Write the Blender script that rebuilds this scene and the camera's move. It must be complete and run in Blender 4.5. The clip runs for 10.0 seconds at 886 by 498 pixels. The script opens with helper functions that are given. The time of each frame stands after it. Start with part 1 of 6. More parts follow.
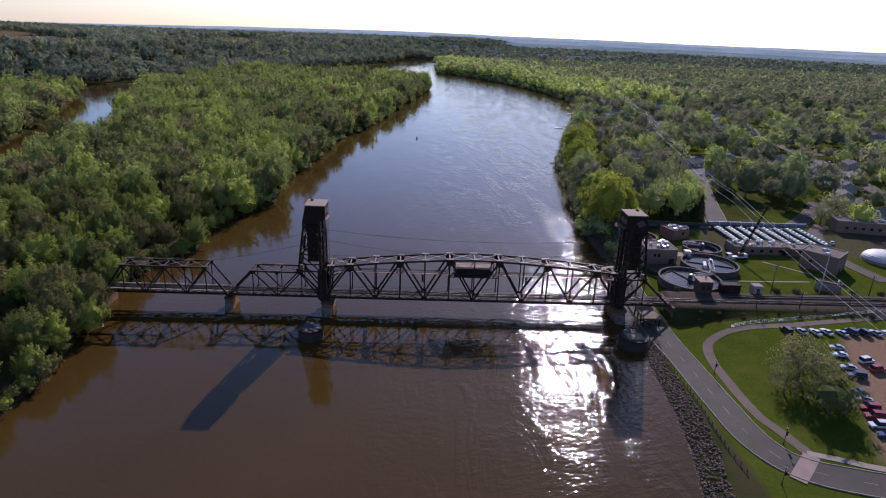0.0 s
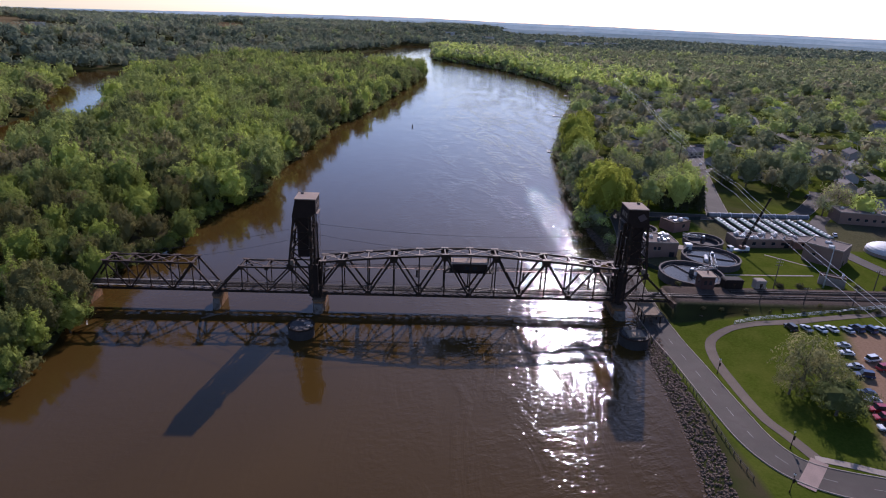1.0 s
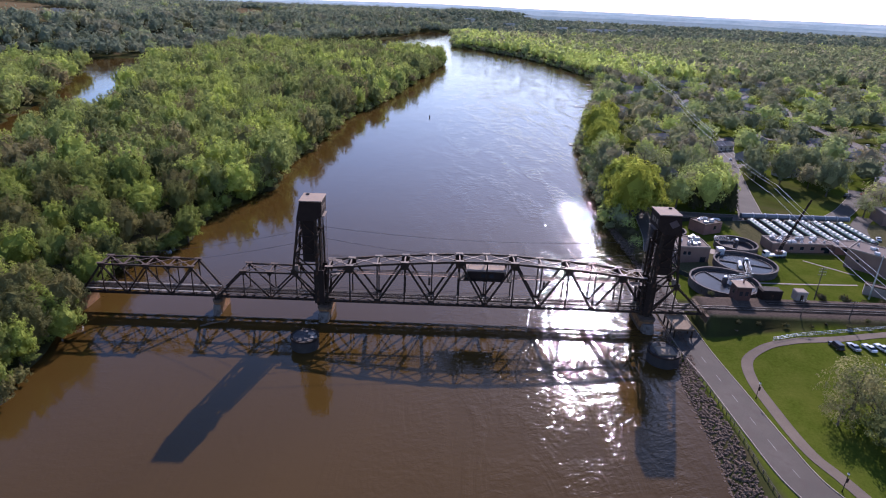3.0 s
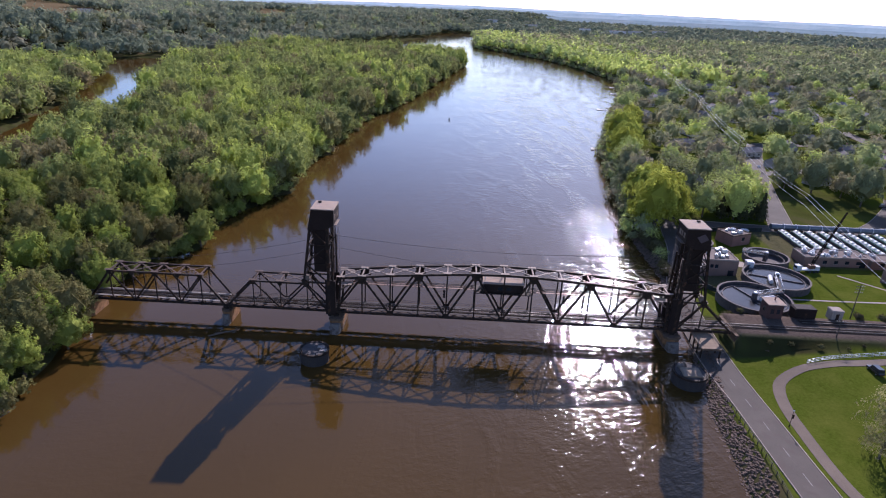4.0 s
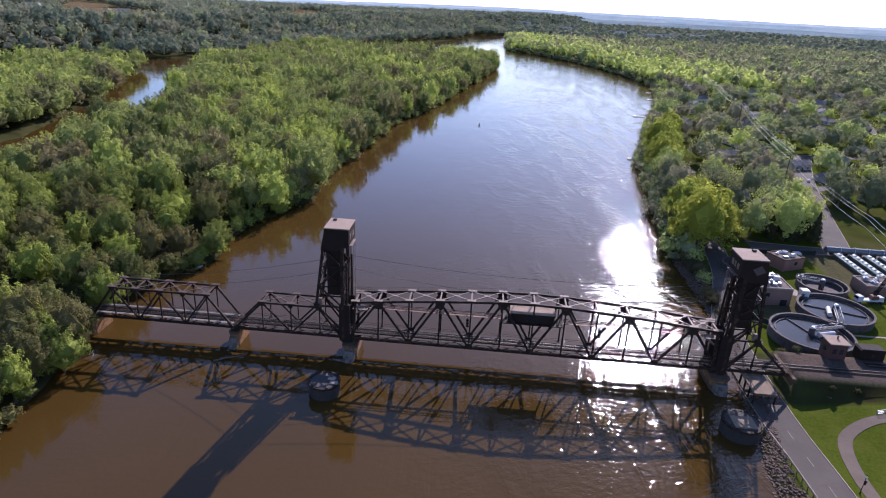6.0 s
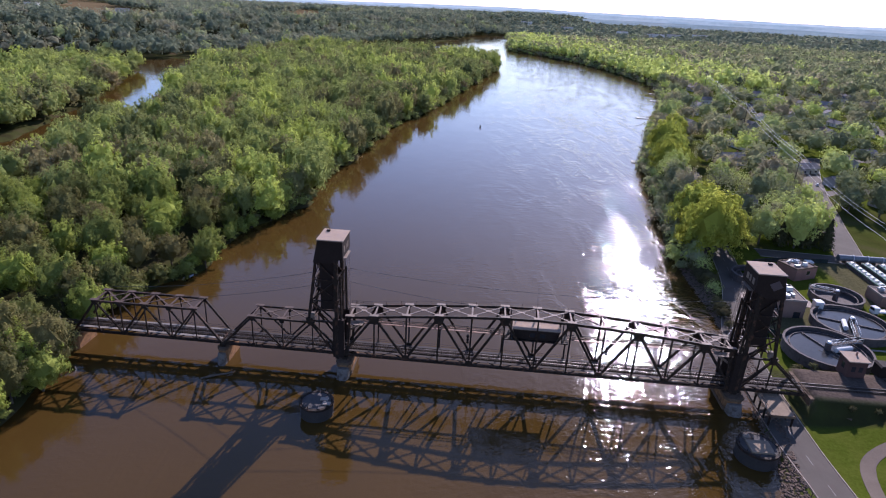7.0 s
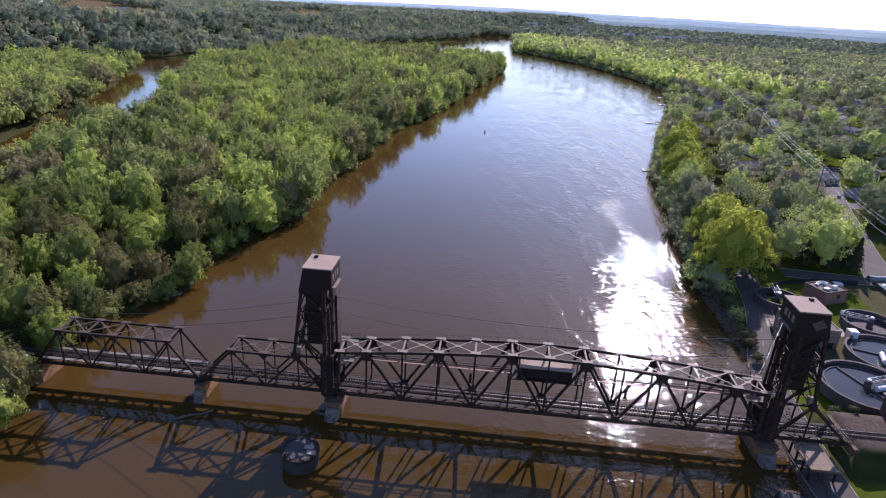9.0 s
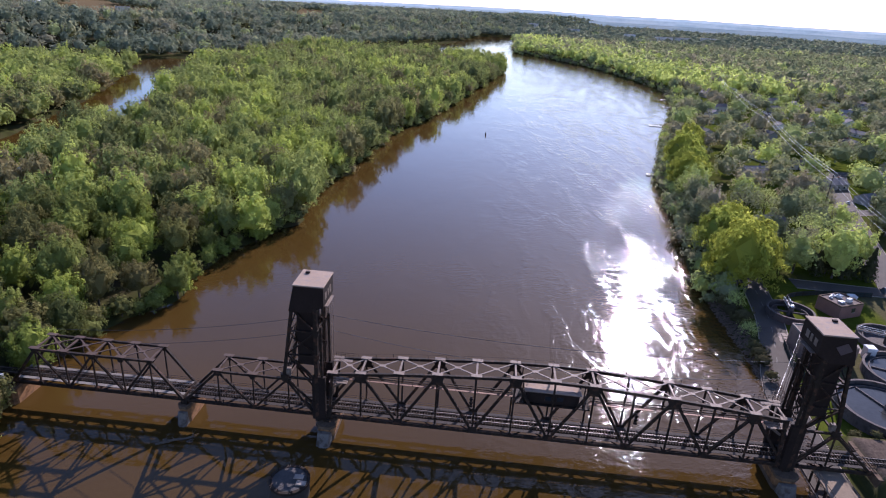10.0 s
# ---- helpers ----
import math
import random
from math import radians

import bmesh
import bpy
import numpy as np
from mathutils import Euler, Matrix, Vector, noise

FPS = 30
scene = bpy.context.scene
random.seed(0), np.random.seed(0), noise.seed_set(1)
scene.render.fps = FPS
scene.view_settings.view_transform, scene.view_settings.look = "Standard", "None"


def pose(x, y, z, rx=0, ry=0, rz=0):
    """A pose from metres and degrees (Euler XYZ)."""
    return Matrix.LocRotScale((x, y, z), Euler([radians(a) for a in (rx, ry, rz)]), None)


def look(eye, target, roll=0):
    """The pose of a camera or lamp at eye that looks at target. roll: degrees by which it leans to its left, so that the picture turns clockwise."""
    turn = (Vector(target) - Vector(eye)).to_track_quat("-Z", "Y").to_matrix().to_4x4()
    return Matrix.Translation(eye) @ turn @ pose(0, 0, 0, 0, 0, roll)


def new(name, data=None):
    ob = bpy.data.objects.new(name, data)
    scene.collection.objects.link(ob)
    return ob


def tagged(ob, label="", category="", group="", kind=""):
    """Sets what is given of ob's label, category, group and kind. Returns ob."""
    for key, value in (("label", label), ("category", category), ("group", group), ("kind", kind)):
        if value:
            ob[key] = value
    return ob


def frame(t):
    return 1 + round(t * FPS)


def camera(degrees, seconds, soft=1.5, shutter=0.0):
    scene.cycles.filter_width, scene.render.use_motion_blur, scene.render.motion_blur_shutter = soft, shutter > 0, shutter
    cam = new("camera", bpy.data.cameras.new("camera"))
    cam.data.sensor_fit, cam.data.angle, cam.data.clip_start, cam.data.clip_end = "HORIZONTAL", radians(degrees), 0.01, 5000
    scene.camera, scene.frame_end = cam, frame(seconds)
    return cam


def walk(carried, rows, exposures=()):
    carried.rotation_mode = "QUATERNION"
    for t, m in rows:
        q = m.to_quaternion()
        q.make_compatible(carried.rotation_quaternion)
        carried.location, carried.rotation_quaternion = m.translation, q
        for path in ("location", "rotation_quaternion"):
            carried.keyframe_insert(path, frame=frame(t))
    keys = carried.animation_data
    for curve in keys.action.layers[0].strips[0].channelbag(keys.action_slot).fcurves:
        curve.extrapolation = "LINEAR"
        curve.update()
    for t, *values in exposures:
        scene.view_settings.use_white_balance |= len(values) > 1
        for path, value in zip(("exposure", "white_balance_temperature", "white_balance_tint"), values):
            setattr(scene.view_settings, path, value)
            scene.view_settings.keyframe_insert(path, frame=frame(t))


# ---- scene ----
cam = camera(72.6, 10.0, 1.1)

PATH = [
    (0, (30.453, -185.861, 93.246), (30.533, -183.982, 92.566), 2.5),
    (0.5, (30.795, -182.489, 93.226), (30.880, -180.613, 92.538), 2.5),
    (1, (31.112, -179.032, 93.235), (31.205, -177.167, 92.517), 2.6),
    (1.5, (31.526, -175.466, 93.287), (31.625, -173.616, 92.534), 2.6),
    (2, (31.823, -171.825, 93.377), (31.925, -169.975, 92.623), 2.6),
    (2.5, (32.142, -168.143, 93.487), (32.217, -166.293, 92.730), 2.6),
    (4, (33.373, -156.923, 93.986), (33.346, -155.072, 93.228), 2.7),
    (4.5, (33.638, -152.971, 94.063), (33.590, -151.121, 93.306), 2.8),
    (5, (33.745, -148.959, 94.111), (33.662, -147.109, 93.354), 2.8),
    (5.5, (33.736, -144.817, 94.113), (33.623, -142.970, 93.356), 2.9),
    (7, (33.381, -131.868, 94.056), (33.259, -130.022, 93.298), 3.0),
    (7.5, (33.298, -127.569, 94.076), (33.175, -125.722, 93.318), 3.0),
    (8, (33.105, -123.267, 94.083), (32.977, -121.420, 93.326), 3.1),
    (8.5, (32.825, -118.921, 94.106), (32.693, -117.075, 93.350), 3.2),
    (9, (32.458, -114.605, 94.134), (32.325, -112.758, 93.376), 3.3),
    (9.5, (32.049, -110.206, 94.159), (31.917, -108.360, 93.401), 3.4),
    (10, (31.671, -105.815, 94.178), (31.539, -103.968, 93.421), 3.5),
]
walk(cam, [(t, look(eye, target, roll)) for t, eye, target, roll in PATH],
     [(0, 0.06, 5480, 29), (0.8, 0.10, 5480, 29), (2.0, 0.68, 5480, 29), (5.0, 0.76, 5480, 29), (10.0, 0.82, 5480, 29)])

# world and sun: low morning sun ahead of the camera, slightly to the east
SUN = Vector((0.494, 1.735, 1.0)).normalized()
world = bpy.data.worlds.new("world")
scene.world = world
world.use_nodes = True
wn = world.node_tree.nodes
sky = wn.new("ShaderNodeTexSky")
sky.sky_type = "NISHITA"
sky.sun_disc = False
sky.sun_elevation = math.asin(SUN.z)
sky.sun_rotation = math.atan2(SUN.x, SUN.y)
sky.air_density, sky.dust_density, sky.ozone_density = 1.0, 0.32, 2.2
wn["Background"].inputs["Strength"].default_value = 0.108
world.node_tree.links.new(sky.outputs["Color"], wn["Background"].inputs["Color"])
sun = new("sun", bpy.data.lights.new("sun", "SUN"))
sun.data.energy, sun.data.angle, sun.data.color = 4.9, radians(0.53), (1.0, 0.90, 0.77)
sun.matrix_world = look(SUN * 300, (0, 0, 0))


# ---- materials ----
def shader(name):
    m = bpy.data.materials.new(name)
    m.use_nodes = True
    t = m.node_tree
    return m, t, t.nodes["Principled BSDF"], t.links.new


def node(t, kind, operation="", attribute_name="", **values):
    n = t.nodes.new("ShaderNode" + kind)
    if operation:
        n.operation = operation
    if attribute_name:
        n.attribute_name = attribute_name
    for k, v in values.items():
        n.inputs[k].default_value = v
    return n


def ramp(t, fac, stops):
    r = t.nodes.new("ShaderNodeValToRGB")
    e = r.color_ramp.elements
    while len(e) < len(stops):
        e.new(0.5)
    for el, (p, c) in zip(e, stops):
        el.position, el.color = p, (*c, 1)
    t.links.new(fac, r.inputs["Fac"])
    return r.outputs["Color"]


def shade(c, k):
    return tuple(min(1, max(0, v * k)) for v in c)


def surface(name, c, rough=0.7, metal=0.0, coarse=0.15, fine=2.0, spread=0.3, bump=0.3, stain=None, per_piece=0.0):
    """Two scales of variation about the colour c, an optional stain colour, and a fine relief. coarse, fine: pattern per metre."""
    m, t, b, link = shader(name)
    co = node(t, "TexCoord").outputs["Object"]
    n1 = node(t, "TexNoise", Scale=coarse, Detail=4.0)
    n2 = node(t, "TexNoise", Scale=fine, Detail=6.0, Roughness=0.65)
    link(co, n1.inputs["Vector"]), link(co, n2.inputs["Vector"])
    add = node(t, "Math", operation="ADD")
    link(n1.outputs["Fac"], add.inputs[0]), link(n2.outputs["Fac"], add.inputs[1])
    half = node(t, "Math", operation="MULTIPLY")
    half.inputs[1].default_value = 0.5
    link(add.outputs[0], half.inputs[0])
    col = ramp(t, half.outputs[0], [(0.32, shade(c, 1 - spread)), (0.5, c), (0.68, shade(c, 1 + spread))])
    if stain:
        n3 = node(t, "TexNoise", Scale=coarse * 3.1, Detail=5.0)
        link(co, n3.inputs["Vector"])
        mk = ramp(t, n3.outputs["Fac"], [(0.52, (0, 0, 0)), (0.66, (0.8, 0.8, 0.8))])
        mx = node(t, "MixRGB")
        mx.inputs["Color2"].default_value = (*stain, 1)
        link(mk, mx.inputs["Fac"]), link(col, mx.inputs["Color1"])
        col = mx.outputs["Color"]
    if per_piece:
        info = node(t, "ObjectInfo")
        hv = node(t, "HueSaturation")
        mr = node(t, "MapRange")
        mr.inputs["To Min"].default_value, mr.inputs["To Max"].default_value = 1 - per_piece, 1 + per_piece
        link(info.outputs["Random"], mr.inputs["Value"])
        link(mr.outputs["Result"], hv.inputs["Value"]), link(col, hv.inputs["Color"])
        col = hv.outputs["Color"]
    link(col, b.inputs["Base Color"])
    b.inputs["Roughness"].default_value, b.inputs["Metallic"].default_value = rough, metal
    if bump:
        bp = node(t, "Bump", Strength=bump, Distance=0.05)
        link(n2.outputs["Fac"], bp.inputs["Height"])
        link(bp.outputs["Normal"], b.inputs["Normal"])
    return m


def leaf_material(name, stops, attribute=False, through_light=0.42):
    """Leaves: hue by tree (stored per tree, or by object), value by leaf clump, light passing through."""
    m, t, b, link = shader(name)
    if attribute:
        src = node(t, "Attribute", attribute_name="tint").outputs["Fac"]
    else:
        src = node(t, "ObjectInfo").outputs["Random"]
    col = ramp(t, src, stops)
    isl = node(t, "NewGeometry").outputs["Random Per Island"]
    mr = node(t, "MapRange")
    mr.inputs["To Min"].default_value, mr.inputs["To Max"].default_value = 0.82, 1.18
    link(isl, mr.inputs["Value"])
    hv = node(t, "HueSaturation")
    link(mr.outputs["Result"], hv.inputs["Value"]), link(col, hv.inputs["Color"])
    tr = node(t, "BsdfTranslucent")
    df = node(t, "BsdfDiffuse")
    mix = node(t, "MixShader", Fac=through_light)
    link(hv.outputs["Color"], df.inputs["Color"]), link(hv.outputs["Color"], tr.inputs["Color"])
    link(df.outputs[0], mix.inputs[1]), link(tr.outputs[0], mix.inputs[2])
    link(mix.outputs[0], t.nodes["Material Output"].inputs["Surface"])
    return m


def water_material():
    """Silty river: a brown body under a clear skin with small wind waves and smoother slicks."""
    m, t, b, link = shader("river_water")
    co = node(t, "TexCoord").outputs["Object"]
    big = node(t, "TexNoise", Scale=0.012, Detail=4.0, Distortion=0.6)
    link(co, big.inputs["Vector"])
    col = ramp(t, big.outputs["Fac"], [(0.3, (0.050, 0.0280, 0.0066)), (0.7, (0.064, 0.0358, 0.0085))])
    link(col, b.inputs["Base Color"])
    turned = node(t, "Mapping")
    turned.inputs["Rotation"].default_value = (0, 0, -0.28)
    stretch = node(t, "Mapping")
    stretch.inputs["Scale"].default_value = (0.72, 1.1, 1.0)
    link(co, turned.inputs["Vector"]), link(turned.outputs[0], stretch.inputs["Vector"])
    w1 = node(t, "TexNoise", Scale=0.65, Detail=2.2, Roughness=0.55, Distortion=0.3)
    w3 = node(t, "TexNoise", Scale=0.24, Detail=1.0, Distortion=0.4)
    link(stretch.outputs[0], w1.inputs["Vector"]), link(stretch.outputs[0], w3.inputs["Vector"])
    # rough streaks and slicks drawn out along the current
    along = node(t, "Mapping")
    along.inputs["Rotation"].default_value, along.inputs["Scale"].default_value = (0, 0, 0.2), (1.5, 0.45, 1.0)
    w2 = node(t, "TexNoise", Scale=0.06, Detail=4.0, Distortion=1.0)
    link(co, along.inputs["Vector"]), link(along.outputs[0], w2.inputs["Vector"])
    calm = ramp(t, w2.outputs["Fac"], [(0.42, (0.36, 0.36, 0.36)), (0.60, (1, 1, 1))])
    # the current runs rougher along the outer, eastern side
    sep = node(t, "SeparateXYZ")
    link(co, sep.inputs[0])
    side = node(t, "MapRange")
    side.inputs["From Min"].default_value, side.inputs["From Max"].default_value = 12.0, 98.0
    side.inputs["To Min"].default_value, side.inputs["To Max"].default_value = 0.17, 0.88
    link(sep.outputs[0], side.inputs["Value"])
    rough = node(t, "Math", operation="MULTIPLY")
    link(calm, rough.inputs[0]), link(side.outputs["Result"], rough.inputs[1])
    # quieter below the bridge, choppier upstream
    reach = node(t, "MapRange")
    reach.inputs["From Min"].default_value, reach.inputs["From Max"].default_value = -70.0, 120.0
    reach.inputs["To Min"].default_value, reach.inputs["To Max"].default_value = 1.20, 1.12
    link(sep.outputs[1], reach.inputs["Value"])
    chop = node(t, "Math", operation="MULTIPLY")
    link(rough.outputs[0], chop.inputs[0]), link(reach.outputs["Result"], chop.inputs[1])
    calm = chop.outputs[0]
    mul = node(t, "Math", operation="MULTIPLY")
    both = node(t, "Math", operation="MULTIPLY_ADD")
    both.inputs[1].default_value = 0.85
    link(w3.outputs["Fac"], both.inputs[0]), link(w1.outputs["Fac"], both.inputs[2])
    w4 = node(t, "TexNoise", Scale=2.1, Detail=1.0, Distortion=0.5)
    link(stretch.outputs[0], w4.inputs["Vector"])
    fine = node(t, "Math", operation="MULTIPLY_ADD")
    fine.inputs[1].default_value = 0.20
    link(w4.outputs["Fac"], fine.inputs[0]), link(both.outputs[0], fine.inputs[2])
    link(fine.outputs[0], mul.inputs[0]), link(calm, mul.inputs[1])
    bp = node(t, "Bump", Strength=0.36, Distance=0.50)
    link(mul.outputs[0], bp.inputs["Height"])
    link(bp.outputs["Normal"], b.inputs["Normal"])
    b.inputs["Roughness"].default_value = 0.04
    b.inputs["IOR"].default_value = 1.335
    b.inputs["Specular IOR Level"].default_value = 0.47
    return m


def ground_material():
    """Forest floor, with lawn, bare gravel lot and track bed where the zone says so."""
    m, t, b, link = shader("ground")
    co = node(t, "TexCoord").outputs["Object"]
    n1 = node(t, "TexNoise", Scale=0.05, Detail=6.0)
    n2 = node(t, "TexNoise", Scale=1.3, Detail=8.0, Roughness=0.7)
    link(co, n1.inputs["Vector"]), link(co, n2.inputs["Vector"])
    wood = ramp(t, n1.outputs["Fac"], [(0.35, (0.030, 0.026, 0.012)), (0.5, (0.045, 0.048, 0.016)), (0.65, (0.065, 0.050, 0.028))])
    lawn = ramp(t, n2.outputs["Fac"], [(0.3, (0.042, 0.056, 0.007)), (0.5, (0.058, 0.075, 0.009)), (0.75, (0.081, 0.094, 0.015))])
    n4 = node(t, "TexNoise", Scale=0.11, Detail=5.0, Roughness=0.6)
    link(co, n4.inputs["Vector"])
    dry = node(t, "MixRGB")
    dry.inputs["Color2"].default_value = (0.125, 0.122, 0.024, 1)
    link(ramp(t, n4.outputs["Fac"], [(0.42, (0, 0, 0)), (0.72, (0.42, 0.42, 0.42))]), dry.inputs["Fac"]), link(lawn, dry.inputs["Color1"])
    lawn = dry.outputs["Color"]
    dirt = ramp(t, n2.outputs["Fac"], [(0.3, (0.17, 0.105, 0.065)), (0.7, (0.27, 0.175, 0.115))])
    bed = ramp(t, n2.outputs["Fac"], [(0.3, (0.055, 0.041, 0.032)), (0.7, (0.125, 0.096, 0.076))])
    sep = node(t, "SeparateColor")
    link(node(t, "Attribute", attribute_name="zone").outputs["Color"], sep.inputs[0])
    col = wood
    for k, c in enumerate((lawn, dirt, bed)):
        mx = node(t, "MixRGB")
        link(sep.outputs[k], mx.inputs["Fac"]), link(col, mx.inputs["Color1"]), link(c, mx.inputs["Color2"])
        col = mx.outputs["Color"]
    link(col, b.inputs["Base Color"])
    b.inputs["Roughness"].default_value = 0.95
    b.inputs["Specular IOR Level"].default_value = 0.0
    bp = node(t, "Bump", Strength=0.5, Distance=0.15)
    link(n2.outputs["Fac"], bp.inputs["Height"]), link(bp.outputs["Normal"], b.inputs["Normal"])
    return m


M_WATER = water_material()
M_GROUND = ground_material()
M_STEEL = surface("weathered_black_steel", (0.026, 0.018, 0.013), 0.75, 0.1, 0.3, 3.0, 0.45, 0.25, stain=(0.085, 0.042, 0.024))
# paler steel for top bracing, cover plates, platforms and small fittings
M_STEEL_TOP = surface("pale_brown_grey_steel", (0.185, 0.142, 0.112), 0.7, 0.1, 0.4, 4.0, 0.3, 0.2, stain=(0.13, 0.085, 0.06))
M_HOUSE = surface("dark_brown_sheet_steel", (0.022, 0.014, 0.011), 0.8, 0.0, 0.2, 2.0, 0.3, 0.15)
M_STEEL_BROWN = surface("brown_steel", (0.078, 0.052, 0.039), 0.75, 0.1, 0.4, 4.0, 0.35, 0.2)
M_DECK = surface("dark_walkway_plate", (0.050, 0.040, 0.034), 0.85, 0.0, 0.3, 3.0, 0.3, 0.2)
M_ROOF = surface("pale_roof_membrane", (0.30, 0.215, 0.155), 0.85, 0.0, 0.3, 2.5, 0.2, 0.1, stain=(0.24, 0.19, 0.165))
M_RUST = surface("rusty_pipe", (0.17, 0.085, 0.05), 0.7, 0.2, 0.5, 4.0, 0.4, 0.2)
M_TIE = surface("creosoted_timber", (0.045, 0.033, 0.025), 0.9, 0.0, 0.6, 7.0, 0.4, 0.4, per_piece=0.35)
M_RAIL = surface("worn_rail_steel", (0.13, 0.105, 0.09), 0.5, 0.4, 0.2, 2.0, 0.2, 0.05)
M_PLANK = surface("grey_walkway_plate", (0.19, 0.165, 0.14), 0.75, 0.0, 0.3, 3.0, 0.3, 0.2)
M_CONC = surface("weathered_concrete", (0.115, 0.077, 0.050), 0.9, 0.0, 0.25, 2.0, 0.35, 0.4, stain=(0.085, 0.055, 0.036))
M_CONC_GREY = surface("damp_grey_concrete", (0.155, 0.130, 0.108), 0.95, 0.0, 0.3, 2.0, 0.3, 0.35, stain=(0.075, 0.055, 0.042))
M_TANSLAB = surface("tan_concrete_slab", (0.22, 0.165, 0.115), 1.0, 0, 0.3, 2.5, 0.2, 0.2)
M_PIERSTONE = surface("stained_sandstone_pier", (0.24, 0.125, 0.055), 0.95, 0.0, 0.25, 1.6, 0.45, 0.5, stain=(0.10, 0.06, 0.035))
M_CONC_PALE = surface("pale_concrete", (0.29, 0.235, 0.19), 0.9, 0.0, 0.2, 3.0, 0.2, 0.25)
M_ASPHALT = surface("asphalt", (0.090, 0.075, 0.061), 0.9, 0.0, 0.12, 5.0, 0.22, 0.2, stain=(0.085, 0.066, 0.055))
M_PATH = surface("footpath_asphalt", (0.138, 0.106, 0.080), 0.95, 0.0, 0.2, 4.0, 0.2, 0.2)
M_CROSS = surface("pink_concrete_paving", (0.25, 0.172, 0.137), 0.9, 0.0, 0.4, 3.0, 0.2, 0.2)
M_PAINT = surface("worn_road_paint", (0.18, 0.16, 0.135), 0.8, 0.0, 0.5, 4.0, 0.3, 0.05)
M_BRICK = surface("red_brown_brick", (0.22, 0.115, 0.085), 0.9, 0.0, 0.2, 4.0, 0.25, 0.3)
M_TANBRICK = surface("tan_brick", (0.20, 0.125, 0.092), 0.9, 0.0, 0.2, 4.0, 0.22, 0.3)
M_FLATROOF = surface("gravel_roof", (0.16, 0.125, 0.105), 0.95, 0.0, 0.3, 3.0, 0.25, 0.3)
M_TANK = surface("tank_wall_concrete", (0.105, 0.085, 0.076), 0.85, 0.0, 0.3, 2.0, 0.25, 0.2, stain=(0.06, 0.048, 0.043))
M_TANKWATER = surface("settling_tank_water", (0.040, 0.040, 0.040), 0.16, 0.0, 0.2, 1.0, 0.2, 0.02)
M_WHITE = surface("white_painted_metal", (0.58, 0.565, 0.54), 0.5, 0.0, 0.6, 4.0, 0.12, 0.05)
M_GREENCOVER = surface("green_tank_cover", (0.10, 0.19, 0.13), 0.45, 0.0, 0.8, 4.0, 0.2, 0.05)
M_PIPE = surface("blue_grey_pipe", (0.12, 0.135, 0.15), 0.5, 0.2, 0.4, 3.0, 0.2, 0.05)
M_GLASS = surface("dark_window_glass", (0.02, 0.024, 0.03), 0.06, 0.0, 0.2, 1.0, 0.1, 0.0)
M_BARK = surface("grey_brown_bark", (0.10, 0.078, 0.058), 0.95, 0.0, 0.6, 6.0, 0.3, 0.5)
M_WOODPOLE = surface("dark_pole_timber", (0.065, 0.05, 0.04), 0.9, 0.0, 0.5, 5.0, 0.3, 0.3)
M_GALV = surface("galvanised_steel", (0.42, 0.44, 0.46), 0.45, 0.7, 0.4, 3.0, 0.15, 0.05)
M_WIRE = surface("weathered_cable", (0.45, 0.43, 0.41), 0.5, 0.3, 0.1, 1.0, 0.1, 0.0)
M_DARKWIRE = surface("dark_cable", (0.03, 0.03, 0.03), 0.6, 0.2, 0.1, 1.0, 0.1, 0.0)
M_STONE = surface("riprap_limestone", (0.125, 0.088, 0.064), 0.95, 0.0, 0.5, 3.0, 0.4, 0.4, stain=(0.05, 0.035, 0.026))
M_RUBBER = surface("tyre_rubber", (0.02, 0.02, 0.02), 0.8, 0.0, 1.0, 5.0, 0.2, 0.1)
M_LAMPGLASS = surface("frosted_lamp_globe", (0.75, 0.73, 0.68), 0.25, 0.0, 1.0, 5.0, 0.05, 0.0)
M_DOCK = surface("sun_bleached_dock_boards", (0.45, 0.42, 0.37), 0.85, 0.0, 0.5, 3.0, 0.2, 0.1)
M_DOME = surface("white_dome_shell", (0.55, 0.53, 0.50), 0.6, 0.0, 0.2, 2.0, 0.1, 0.05)
M_SHINGLE = surface("grey_asphalt_shingles", (0.16, 0.145, 0.14), 0.95, 0.0, 0.3, 3.0, 0.25, 0.2, per_piece=0.45)
M_SIDING = surface("pale_house_siding", (0.44, 0.42, 0.39), 0.8, 0.0, 0.3, 3.0, 0.12, 0.1, per_piece=0.35)
# woodland greens, with some blue added in place of haze
SPRING = [(0.0, (0.150, 0.168, 0.062)), (0.14, (0.280, 0.228, 0.110)), (0.28, (0.222, 0.240, 0.084)), (0.55, (0.290, 0.322, 0.096)),
          (0.8, (0.362, 0.402, 0.102)), (1.0, (0.435, 0.480, 0.108))]
# near-bank leaves, darkened below SPRING for shading and lens vignetting
BANK_SHADED = [(0.0, (0.110, 0.126, 0.042)), (0.2, (0.205, 0.176, 0.070)), (0.4, (0.190, 0.212, 0.058)), (0.7, (0.262, 0.296, 0.066)), (1.0, (0.335, 0.382, 0.072))]
# greyish budding town trees, blue raised further for the haze over them
TOWN = [(0.0, (0.195, 0.208, 0.112)), (0.3, (0.275, 0.295, 0.138)), (0.5, (0.335, 0.285, 0.180)), (0.65, (0.335, 0.372, 0.145)),
        (0.85, (0.440, 0.482, 0.150)), (1.0, (0.525, 0.568, 0.155))]
# half-bare far woods, leaf colour greyed and lightened to suggest haze
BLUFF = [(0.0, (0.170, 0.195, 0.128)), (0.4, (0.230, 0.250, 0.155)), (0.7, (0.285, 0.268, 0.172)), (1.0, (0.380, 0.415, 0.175))]
